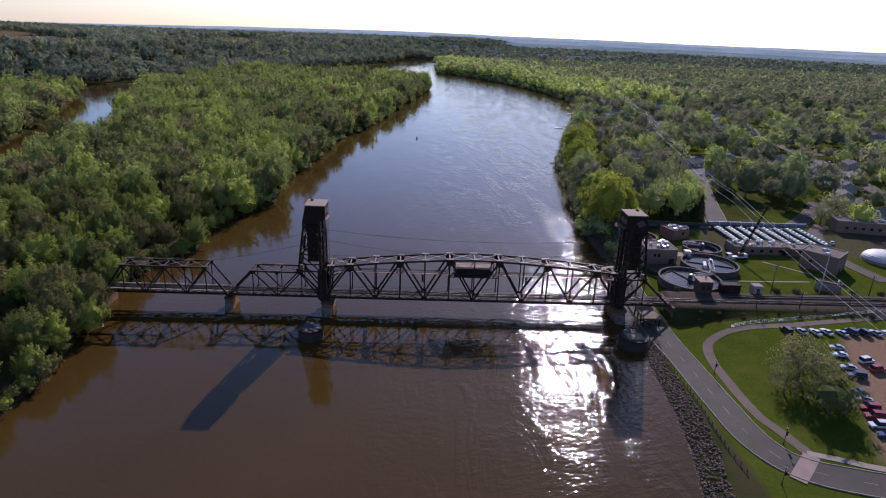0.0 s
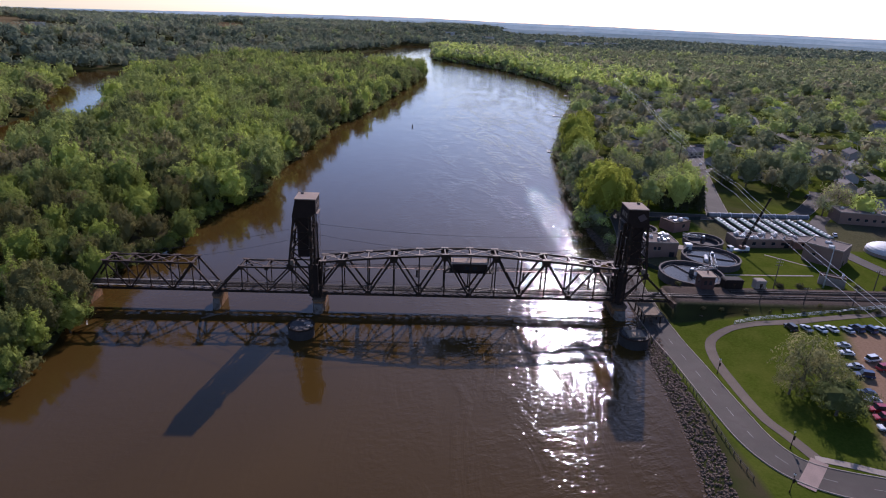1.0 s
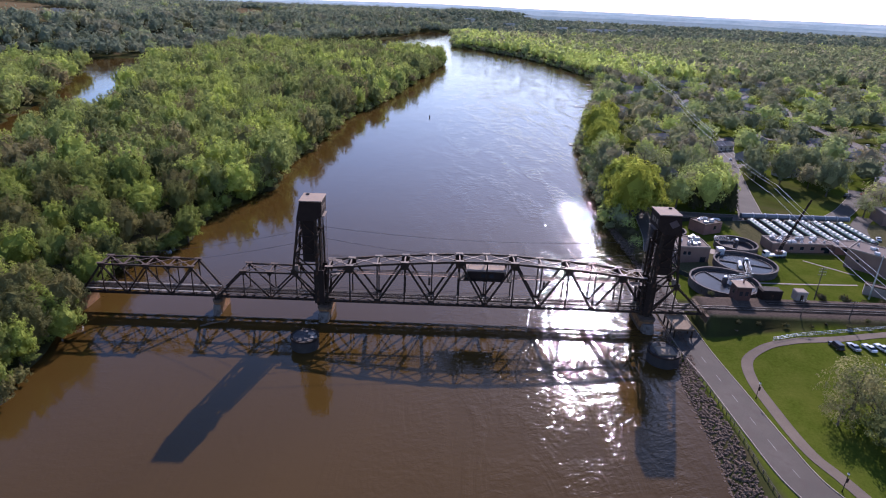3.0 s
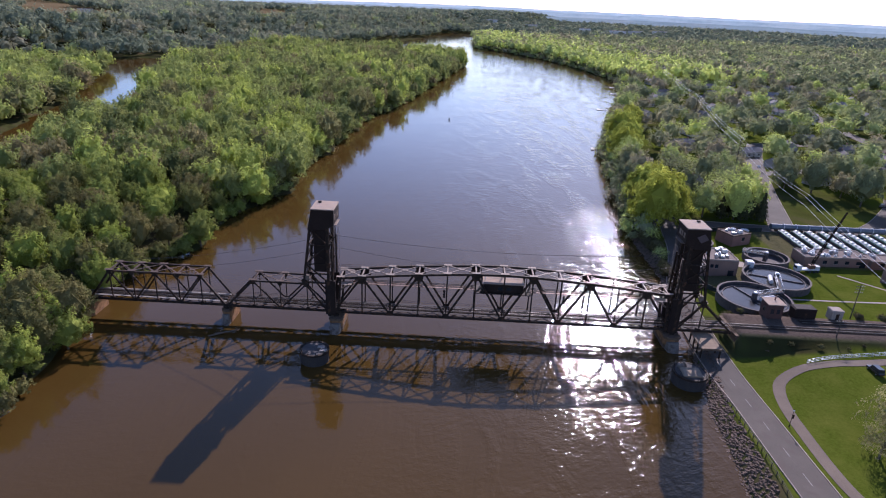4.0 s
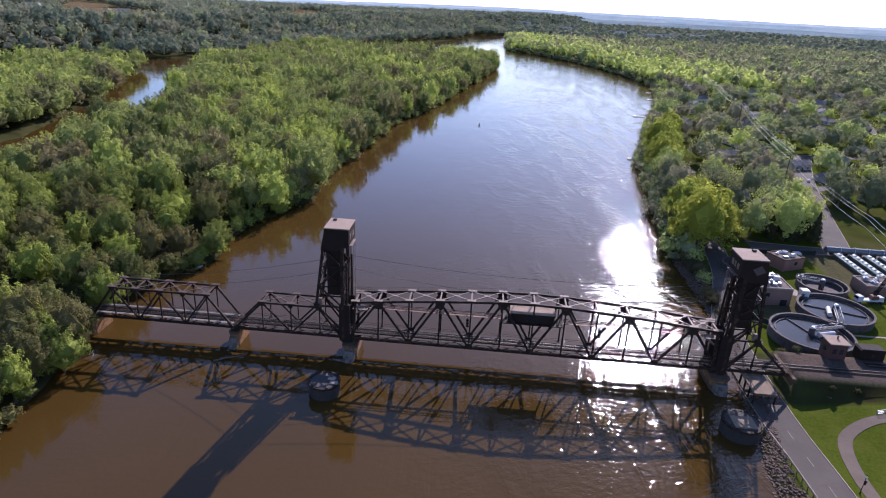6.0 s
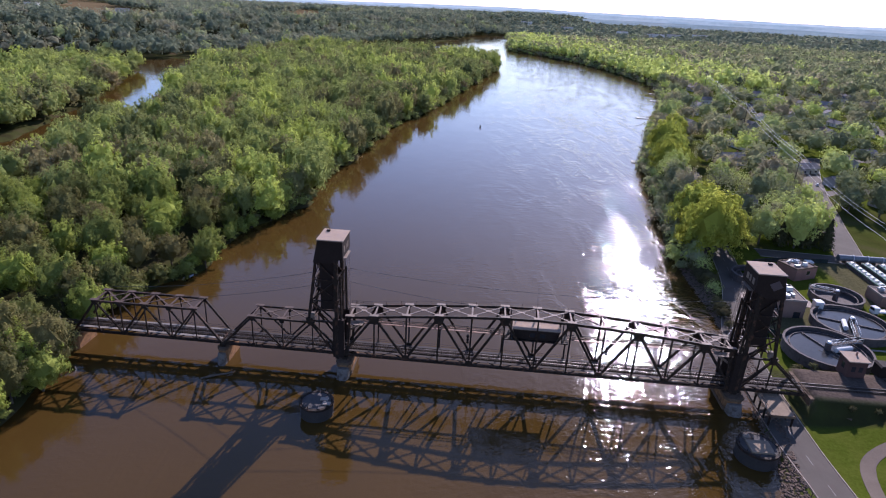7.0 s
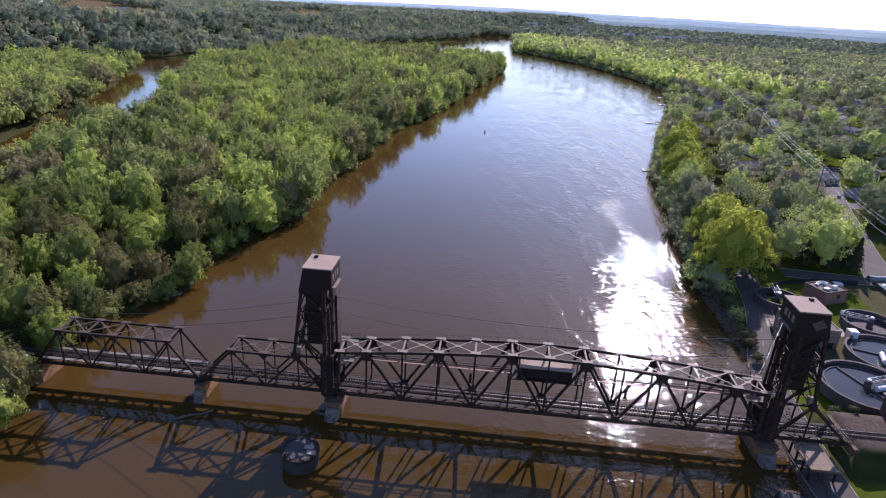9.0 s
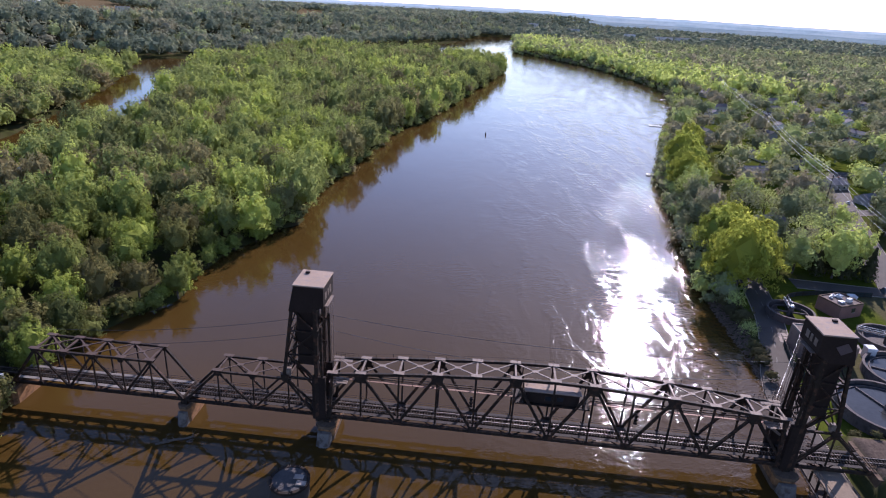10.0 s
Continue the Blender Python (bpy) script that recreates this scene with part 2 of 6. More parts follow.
M_LEAF_BLUFF = leaf_material("hazed_half_bare_trees", BLUFF, True)
M_LEAF = leaf_material("shaded_spring_leaves", BANK_SHADED)
M_LEAF_FAR = leaf_material("woodland_leaves", SPRING, True)
M_LEAF_TOWN = leaf_material("town_tree_leaves", TOWN)
M_LEAF_TOWN_FAR = leaf_material("town_woodland_leaves", TOWN, True)
M_WILLOW = leaf_material("yellow_willow_leaves", [(0.0, (0.345, 0.375, 0.062)), (0.5, (0.410, 0.405, 0.064)), (1.0, (0.320, 0.365, 0.070))], False, 0.55)
M_PINE = leaf_material("dark_brown_green_needles", [(0.0, (0.052, 0.055, 0.026)), (1.0, (0.082, 0.078, 0.036))], False, 0.15)
M_HILLS = [surface("hazy_wooded_hills", c, 1.0, 0.0, 0.004, 0.03, 0.5, 0.0) for c in ((0.13, 0.16, 0.17), (0.13, 0.16, 0.15), (0.11, 0.14, 0.11))]

for dull in (M_STEEL, M_HOUSE, M_STEEL_BROWN, M_DECK, M_TIE, M_CONC, M_ASPHALT, M_STONE, M_ROOF, M_PLANK, M_CONC_PALE, M_PATH, M_FLATROOF, M_TANK, M_SHINGLE, M_STEEL_TOP, M_WHITE, M_SIDING, M_CONC_GREY, M_PIERSTONE, M_TANKWATER, M_TANSLAB):
    dull.node_tree.nodes["Principled BSDF"].inputs["Specular IOR Level"].default_value = 0.15
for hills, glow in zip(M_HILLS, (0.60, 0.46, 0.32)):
    # haze painted as emission over woods and fields, in long level bands
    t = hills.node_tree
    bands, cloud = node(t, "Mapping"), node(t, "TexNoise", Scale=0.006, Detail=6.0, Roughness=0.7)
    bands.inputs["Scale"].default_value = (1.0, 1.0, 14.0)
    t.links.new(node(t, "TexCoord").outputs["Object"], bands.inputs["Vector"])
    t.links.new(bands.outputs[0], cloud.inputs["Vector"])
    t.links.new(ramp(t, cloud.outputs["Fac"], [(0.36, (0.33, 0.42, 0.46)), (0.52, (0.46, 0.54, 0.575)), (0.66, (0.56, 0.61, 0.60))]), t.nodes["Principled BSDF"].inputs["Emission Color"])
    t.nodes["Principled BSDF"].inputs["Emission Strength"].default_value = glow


# ---- building helpers ----
def finish(name, bm, material, parent=None, smooth=False):
    me = bpy.data.meshes.new(name)
    bm.to_mesh(me)
    bm.free()
    me.materials.append(material)
    if smooth:
        me.shade_smooth()
    ob = new(name, me)
    ob.parent = parent
    return ob


def part(name, bm, material, parent, label="", smooth=False):
    ob = finish(name, bm, material, parent, smooth)
    return tagged(ob, label)


def thing(name, place, label, category, group="", kind=""):
    """An empty at the base of a thing; its parts are built about it."""
    ob = new(name)
    ob.matrix_basis = pose(*place)
    ob.empty_display_size = 0.5
    return tagged(ob, label, category, group, kind)


def box(bm, lo, hi, bevel=0.0):
    g = bmesh.ops.create_cube(bm, size=1.0)["verts"]
    s = [b - a for a, b in zip(lo, hi)]
    for v in g:
        v.co = Vector([lo[i] + (v.co[i] + 0.5) * s[i] for i in range(3)])
    if bevel:
        es = list({e for v in g for e in v.link_edges})
        bmesh.ops.bevel(bm, geom=es, offset=bevel, segments=1, affect="EDGES")
    return g


def beam(bm, p, q, w, h=None, up=(0, 0, 1)):
    """A square-edged bar from p to q, w wide and h deep."""
    p, q = Vector(p), Vector(q)
    h = h or w
    d = (q - p).normalized()
    u = Vector(up)
    if abs(d.dot(u)) > 0.98:
        u = Vector((1, 0, 0))
    s = d.cross(u).normalized()
    u = s.cross(d)
    vs = [bm.verts.new(e + s * a * w / 2 + u * b * h / 2) for e in (p, q) for a, b in ((-1, -1), (1, -1), (1, 1), (-1, 1))]
    for f in ((0, 3, 2, 1), (4, 5, 6, 7), (0, 1, 5, 4), (1, 2, 6, 5), (2, 3, 7, 6), (3, 0, 4, 7)):
        bm.faces.new([vs[i] for i in f])


def channel(bm, p, q, w, h, up=(0, 0, 1), lace=1.2):
    """A built-up member: two side plates joined by zigzag lacing."""
    p, q = Vector(p), Vector(q)
    d = (q - p).normalized()
    u = Vector(up)
    if abs(d.dot(u)) > 0.98:
        u = Vector((1, 0, 0))
    s = d.cross(u).normalized()
    t = 0.12 * w + 0.06
    for a in (-1, 1):
        beam(bm, p + s * a * (w - t) / 2, q + s * a * (w - t) / 2, t, h, up)
    n = max(2, int((q - p).length / lace))
    uu = s.cross(d)
    for i in range(n):
        a0, a1 = (-1, 1) if i % 2 else (1, -1)
        for side in (-1, 1):
            beam(bm, p.lerp(q, i / n) + s * a0 * w * 0.4 + uu * side * h * 0.46, p.lerp(q, (i + 1) / n) + s * a1 * w * 0.4 + uu * side * h * 0.46, 0.09, 0.04, up)


def tube(bm, pts, r, n=6):
    pts = [Vector(p) for p in pts]
    rings = []
    for i, p in enumerate(pts):
        d = (pts[min(i + 1, len(pts) - 1)] - pts[max(i - 1, 0)]).normalized()
        a = d.cross(Vector((0, 0, 1)) if abs(d.z) < 0.95 else Vector((1, 0, 0))).normalized()
        b = d.cross(a)
        rr = r[i] if isinstance(r, (list, tuple)) else r
        rings.append([bm.verts.new(p + (a * math.cos(k * math.tau / n) + b * math.sin(k * math.tau / n)) * rr) for k in range(n)])
    for x, y in zip(rings, rings[1:]):
        for k in range(n):
            bm.faces.new((x[k], x[(k + 1) % n], y[(k + 1) % n], y[k]))
    bm.faces.new(rings[0][::-1])
    bm.faces.new(rings[-1])


def prism(bm, outline, z0, z1, shrink=0.0):
    """An upright block over a plan outline; shrink narrows its top."""
    c = Vector((sum(p[0] for p in outline) / len(outline), sum(p[1] for p in outline) / len(outline), 0))
    lo = [bm.verts.new((x, y, z0)) for x, y in outline]
    hi = [bm.verts.new((x + (c.x - x) * shrink, y + (c.y - y) * shrink, z1)) for x, y in outline]
    n = len(outline)
    for i in range(n):
        bm.faces.new((lo[i], lo[(i + 1) % n], hi[(i + 1) % n], hi[i]))
    bm.faces.new(hi)
    bm.faces.new(lo[::-1])


def ring(bm, c, r_in, r_out, z0, z1, n=48):
    vs = []
    for k in range(n):
        a = k * math.tau / n
        vs.append([bm.verts.new((c[0] + r * math.cos(a), c[1] + r * math.sin(a), z)) for r, z in ((r_out, z0), (r_out, z1), (r_in, z1), (r_in, z0))])
    for k in range(n):
        a, b = vs[k], vs[(k + 1) % n]
        for i in range(4):
            bm.faces.new((a[i], b[i], b[(i + 1) % 4], a[(i + 1) % 4]))


def B():
    return bmesh.new()


# ---- the lie of the land ----
ISLAND_BANK = [(-72, -700), (-71, -56), (-70, -40), (-74, -17), (-77, 5), (-80, 25), (-75, 41), (-70, 49), (-67, 68), (-67, 77), (-64, 108),
               (-52, 134), (-56, 185), (-49, 234), (-45, 337), (-18, 452), (8, 640), (39, 843), (30, 965), (-90, 1050), (-230, 960), (-318, 780)]
SLOUGH = [(-330, 620), (-296, 518), (-260, 405), (-234, 305), (-217, 232), (-213, 170), (-218, 112), (-248, 118), (-263, 205), (-275, 255), (-310, 379), (-360, 506),
          (-400, 612), (-516, 535), (-800, 400), (-850, 520), (-590, 636), (-490, 694), (-402, 740), (-305, 935), (-205, 1130), (-112, 1400), (-70, 1640), (-36, 1931)]
EAST_BANK = [(72, 1950), (57, 1360), (62, 1275), (119, 1199), (191, 1042), (232, 885), (250, 758), (247, 701), (223, 577), (169, 394), (138, 278), (132.6, 245),
             (123.7, 178), (114.5, 125), (113.5, 84), (114, 56), (110, 20), (105.8, -8), (101.9, -28), (100.4, -50), (97.8, -69), (93.6, -86), (86, -150), (80, -700)]
SHORE = np.array(ISLAND_BANK + SLOUGH + EAST_BANK, float)


def shore_distance(x, y):
    """Metres to the waterline: positive on land, negative in the river."""
    x, y = np.asarray(x, float), np.asarray(y, float)
    best = np.full(x.shape, 1e9)
    inside = np.zeros(x.shape, bool)
    for (ax, ay), (bx, by) in zip(SHORE, np.roll(SHORE, -1, 0)):
        dx, dy = bx - ax, by - ay
        k = np.clip(((x - ax) * dx + (y - ay) * dy) / (dx * dx + dy * dy), 0, 1)
        best = np.minimum(best, np.hypot(x - ax - k * dx, y - ay - k * dy))
        if dy:
            inside ^= ((ay > y) != (by > y)) & (x < ax + (y - ay) / dy * dx)
    out = np.where(inside, -best, best)
    return out + np.where(x < 0.1 * y, 2.4 * np.sin(y / 9.0 + x / 31.0) * np.cos(y / 23.0) + 1.2 * np.sin(y / 4.3), 0) * np.where(y > 45, 1.0, 0.35)


def step(a, b, v):
    k = np.clip((v - a) / (b - a), 0, 1)
    return k * k * (3 - 2 * k)


def waves(x, y, s):
    return np.sin(x / s + 1.3) * np.cos(y / s * 0.8 + 0.4) + 0.5 * np.sin(x / s * 2.3 + y / s * 1.7)


def land(x, y):
    """Ground height in metres above the river."""
    x, y = np.asarray(x, float), np.asarray(y, float)
    d = shore_distance(x, y)
    near_road = 3.8 + (1.2 - 3.8) * step(-78, -12, y) + 1.3 * step(60, 120, y)
    inland = 4.6 + (2.6 - 4.6) * step(-4, 18, y)
    east = near_road + (inland - near_road) * step(117, 146, x) + 2.0 * step(300, 1200, np.hypot(x, y))
    west = 1.6 + 0.5 * waves(x, y, 40)
    base = np.where(x > 20 + 0.05 * np.clip(y, 0, 1200), east, west)
    bluff_d = np.minimum((x + 450) * -0.934 + (y - 650) * 0.358, (x + 553) * -0.59 + (y - 582) * 0.8)
    base = base + 34 * step(40, 240, bluff_d) - 15 * step(420, 2400, bluff_d)
    # railway embankments on both banks
    bed = 6.2 - np.maximum(0, np.abs(y - 9.8) - 7.2) * 1.1
    base = np.where(x > 121, np.maximum(base, bed), base)
    base = np.where((x <= 121) & (x > 60), np.maximum(base, bed - (121 - x) * 3.0), base)
    bedw = 6.0 - np.maximum(0, np.abs(y - 7.7) - 4.1) * 0.9
    base = np.where(x < -77.5, np.maximum(base, np.minimum(bedw, (-77.5 - x) * 1.2)), base)
    run = np.where(x > 20, 5.0, 4.0)
    k = np.clip(d / run, -1, 1)
    return np.where(k > 0, base * np.minimum(1, k), 3.0 * k) - 0.0


def height(x, y):
    return float(land(np.array([x]), np.array([y]))[0])


def axis(*runs):
    out = []
    for a, b, s in runs:
        out += list(np.arange(a, b, s))
    return np.array(out + [runs[-1][1]])


def make_ground():
    xs = axis((-4900, -800, 90), (-800, -340, 14), (-340, -120, 7), (-120, -60, 3), (-60, 95, 9), (95, 215, 2), (215, 600, 9), (600, 1500, 30), (1500, 4900, 90))
    ys = axis((-2500, -200, 80), (-200, -100, 8), (-100, 130, 2), (130, 620, 7), (620, 2000, 18), (2000, 4800, 70))
    X, Y = np.meshgrid(xs, ys)
    Z = land(X, Y)
    rough = 0.12 * waves(X, Y, 3.1)
    Z = Z + np.where((Z > 1.0) & (X < 90), rough, 0)
    nx, ny = len(xs), len(ys)
    co = np.stack([X, Y, Z], -1).reshape(-1, 3)
    i = (np.arange(ny - 1)[:, None] * nx + np.arange(nx - 1)[None]).reshape(-1)
    faces = np.stack([i, i + 1, i + nx + 1, i + nx], -1)
    me = bpy.data.meshes.new("ground")
    me.from_pydata(co.tolist(), [], faces.tolist())
    x, y = co[:, 0], co[:, 1]
    lawn = ((x > 105) & (y < 118) & (y > -110) & (x < 260)).astype(float)
    lawn = np.maximum(lawn, (0.35 + 0.65 * step(-0.5, 0.3, waves(x, y, 23))) * ((x > 130) & (y >= 118) & (y < 900)))
    lot = step(0, 5, x - 151.5 - (y + 44) * 0.5) * step(0, 3, -12 - y) * step(-80, -72, y)
    yard = step(0, 3, x - 168) * step(0, 3, y - 66) * step(-112, -108, -y)
    yard = np.maximum(yard, step(0, 2, x - 127) * step(0, 2, 150 - x) * step(0, 2, y - 45) * step(0, 3, 70 - y))
    bed = ((np.abs(y - 9.8) < 7.6) & (x > 119)).astype(float)
    bank = (np.abs(y - 9.8) < np.where(x < 152, 13.0, 9.5)) & (x > 113)
    lawn = np.where(bank & (bed < 0.5), 0.06, lawn)
    d = shore_distance(x, y)
    lawn = np.where((x > 90) & (y > 22) & (d < 8), 0.0, lawn)
    field = step(60, 200, (x + 480) * -0.92 + (y - 700) * 0.33 - 120) * (x < -420) * (waves(x, y, 160) > -0.1)
    lawn = np.maximum(lawn, field * 0.4)
    layer = me.color_attributes.new("zone", "FLOAT_COLOR", "POINT")
    layer.data.foreach_set("color", np.stack([lawn, np.maximum(lot, field * 0.5), np.maximum(bed, yard * 0.6), np.ones_like(x)], -1).astype(np.float32).ravel())
    me.materials.append(M_GROUND)
    me.shade_smooth()
    return tagged(new("ground", me), "river valley ground with lawns, gravel lot and woodland floor", "ground", kind="structure")


make_ground()
bm = B()
vs = [bm.verts.new(p) for p in ((-1200, -2400, 0), (700, -2400, 0), (700, 2100, 0), (-1200, 2100, 0))]
bm.faces.new(vs)
tagged(finish("water", bm, M_WATER), "silty brown river with small wind ripples", "river", kind="structure")


# far ridges that close the valley
def ridge(r, z_low, z_high, a0, a1, seed, material):
    bm = B()
    n = 160
    lo, hi = [], []
    for k in range(n + 1):
        a = radians(a0 + (a1 - a0) * k / n)
        z = z_high * (1 - 0.5 * float(step(0, 38, -a0 - (a1 - a0) * k / n))) + z_low * (noise.noise((a * 6, seed, 0)) + 0.45 * noise.noise((a * 31, seed, 3)) + 0.2 * noise.noise((a * 140, seed, 5)))
        for row, rr, zz in ((lo, r, -5), (hi, r + 60, z)):
            row.append(bm.verts.new((32 + rr * math.sin(a), -150 + rr * math.cos(a), zz)))
    for k in range(n):
        bm.faces.new((lo[k], lo[k + 1], hi[k + 1], hi[k]))
    tagged(finish("backdrop", bm, material), "low wooded hills along the horizon with blue-grey haze glow", "hills", kind="structure")


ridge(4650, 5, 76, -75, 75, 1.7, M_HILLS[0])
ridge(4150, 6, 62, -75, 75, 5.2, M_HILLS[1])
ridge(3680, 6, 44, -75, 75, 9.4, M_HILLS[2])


# ---- the railway bridge ----
# drawn on its own sheet, to a datum 3 m under the river and about an anchor high over the water; SHEET lays it into the valley
ANCHOR, GROWTH = Vector((32.5, -140.0, 94.0)), 94.0 / 91.0
SHEET = Matrix.Translation(ANCHOR) @ Matrix.Scale(GROWTH, 4) @ Matrix.Translation(-ANCHOR)


def lay(ob):
    ob.matrix_basis = SHEET @ ob.matrix_basis
    return ob


def laid(x, y):
    """A plan point of the bridge sheet in the valley's plan."""
    p = SHEET @ Vector((x, y, 9.0))
    return p.x, p.y


PANEL, LIFT_N, WIDE = 8.18, 12, 6.2
LOW = 8.35
TOPS = [19.3, 19.9, 20.8, 21.5, 22.1, 22.6, 22.8]


def lift_top(k):
    return TOPS[k if k <= 6 else 12 - k]


def plate(bm, c, w, h, t, taper=0.7, down=True):
    """A gusset plate in the plane of a truss."""
    x, y, z = c
    a, b = (w / 2, w / 2 * taper) if down else (w / 2 * taper, w / 2)
    o = [(x - a, z + h / 2), (x + a, z + h / 2), (x + b, z - h / 2), (x - b, z - h / 2)]
    f = [bm.verts.new((px, y - t / 2 - 0.05, pz)) for px, pz in o]
    g = [bm.verts.new((px, y + t / 2 + 0.05, pz)) for px, pz in o]
    bm.faces.new(f), bm.faces.new(g)
    for i in range(4):
        bm.faces.new((f[i], f[(i + 1) % 4], g[(i + 1) % 4], g[i]))


def member(root, name, p, q, w, h=None, material=None, laced=False, label=""):
    bm = B()
    o = root.location
    p, q = Vector(p) - o, Vector(q) - o
    (channel if laced else beam)(bm, p, q, w, h or w)
    return part(name, bm, material or M_STEEL, root, label)


def gusset(root, c, w, h, down=True, t=0.62):
    bm = B()
    plate(bm, Vector(c) - root.location, w, h, t, 0.62, down)
    return part("gusset_plate", bm, M_STEEL, root)


def flat_plate(root, c, w, d, t=0.08, material=None, name="cover_plate"):
    bm = B()
    c = Vector(c) - root.location
    box(bm, (c.x - w / 2, c.y - d / 2, c.z - t / 2), (c.x + w / 2, c.y + d / 2, c.z + t / 2))
    return part(name, bm, material or M_STEEL_TOP, root)


def floor_system(root, nodes, z, walk_mat):
    """Floor beams, stringers, bottom laterals, ties, rails and a walkway between two trusses."""
    x0, x1 = nodes[0], nodes[-1]
    for x in nodes:
        member(root, "floor_beam", (x, 0.3, z + 0.1), (x, WIDE - 0.3, z + 0.1), 0.35, 0.8)
    for a, b in zip(nodes, nodes[1:]):
        member(root, "bottom_lateral", (a, 0, z - 0.25), (b, WIDE, z - 0.25), 0.2)
        member(root, "bottom_lateral", (a, WIDE, z - 0.3), (b, 0, z - 0.3), 0.2)
    for y in (2.3, 3.9):
        member(root, "stringer", (x0, y, z + 0.45), (x1, y, z + 0.45), 0.3, 0.5)
    for y in (2.38, 3.82):
        member(root, "rail", (x0, y, z + 1.02), (x1, y, z + 1.02), 0.10, 0.16, M_RAIL)
    for y in (2.75, 3.45):
        member(root, "guard_rail", (x0, y, z + 0.99), (x1, y, z + 0.99), 0.08, 0.10, M_STEEL)
    bm = B()
    box(bm, (-0.12, -1.5, -0.11), (0.12, 1.5, 0.11))
    first = part("tie", bm, M_TIE, root)
    n = int((x1 - x0) / 0.62)
    for i in range(n):
        ob = first if i == 0 else new("tie", first.data)
        ob.parent = root
        ob.location = Vector((x0 + 0.3 + i * 0.62, 3.1 + random.uniform(-0.05, 0.05), z + 0.83)) - root.location
    k = int((x1 - x0) / 2.06)
    bm = B()
    box(bm, (0.03, -0.45, 0), ((x1 - x0) / k - 0.03, 0.45, 0.06))
    first = part("walkway_plate", bm, walk_mat, root)
    for y in (0.95, 5.25):
        for i in range(k):
            ob = first if (i == 0 and y < 1) else new("walkway_plate", first.data)
            ob.parent = root
            ob.location = Vector((x0 + (x1 - x0) * i / k, y, z + 0.72)) - root.location
    y = 5.75
    for zz in (1.25, 1.75):
        member(root, "handrail", (x0, y, z + zz), (x1, y, z + zz), 0.06, 0.06, M_STEEL)


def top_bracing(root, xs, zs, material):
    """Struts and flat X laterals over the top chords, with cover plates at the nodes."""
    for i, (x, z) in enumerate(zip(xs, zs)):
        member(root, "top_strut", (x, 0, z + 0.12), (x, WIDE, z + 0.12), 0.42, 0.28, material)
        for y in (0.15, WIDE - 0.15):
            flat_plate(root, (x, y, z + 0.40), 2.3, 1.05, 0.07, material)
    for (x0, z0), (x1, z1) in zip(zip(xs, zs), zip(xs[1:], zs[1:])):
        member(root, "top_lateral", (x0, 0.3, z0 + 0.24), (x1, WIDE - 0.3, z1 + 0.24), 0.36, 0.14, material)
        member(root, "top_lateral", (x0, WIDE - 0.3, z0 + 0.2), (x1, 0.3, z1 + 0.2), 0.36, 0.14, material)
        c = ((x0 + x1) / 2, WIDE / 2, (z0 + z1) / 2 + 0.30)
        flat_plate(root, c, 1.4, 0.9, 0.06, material)


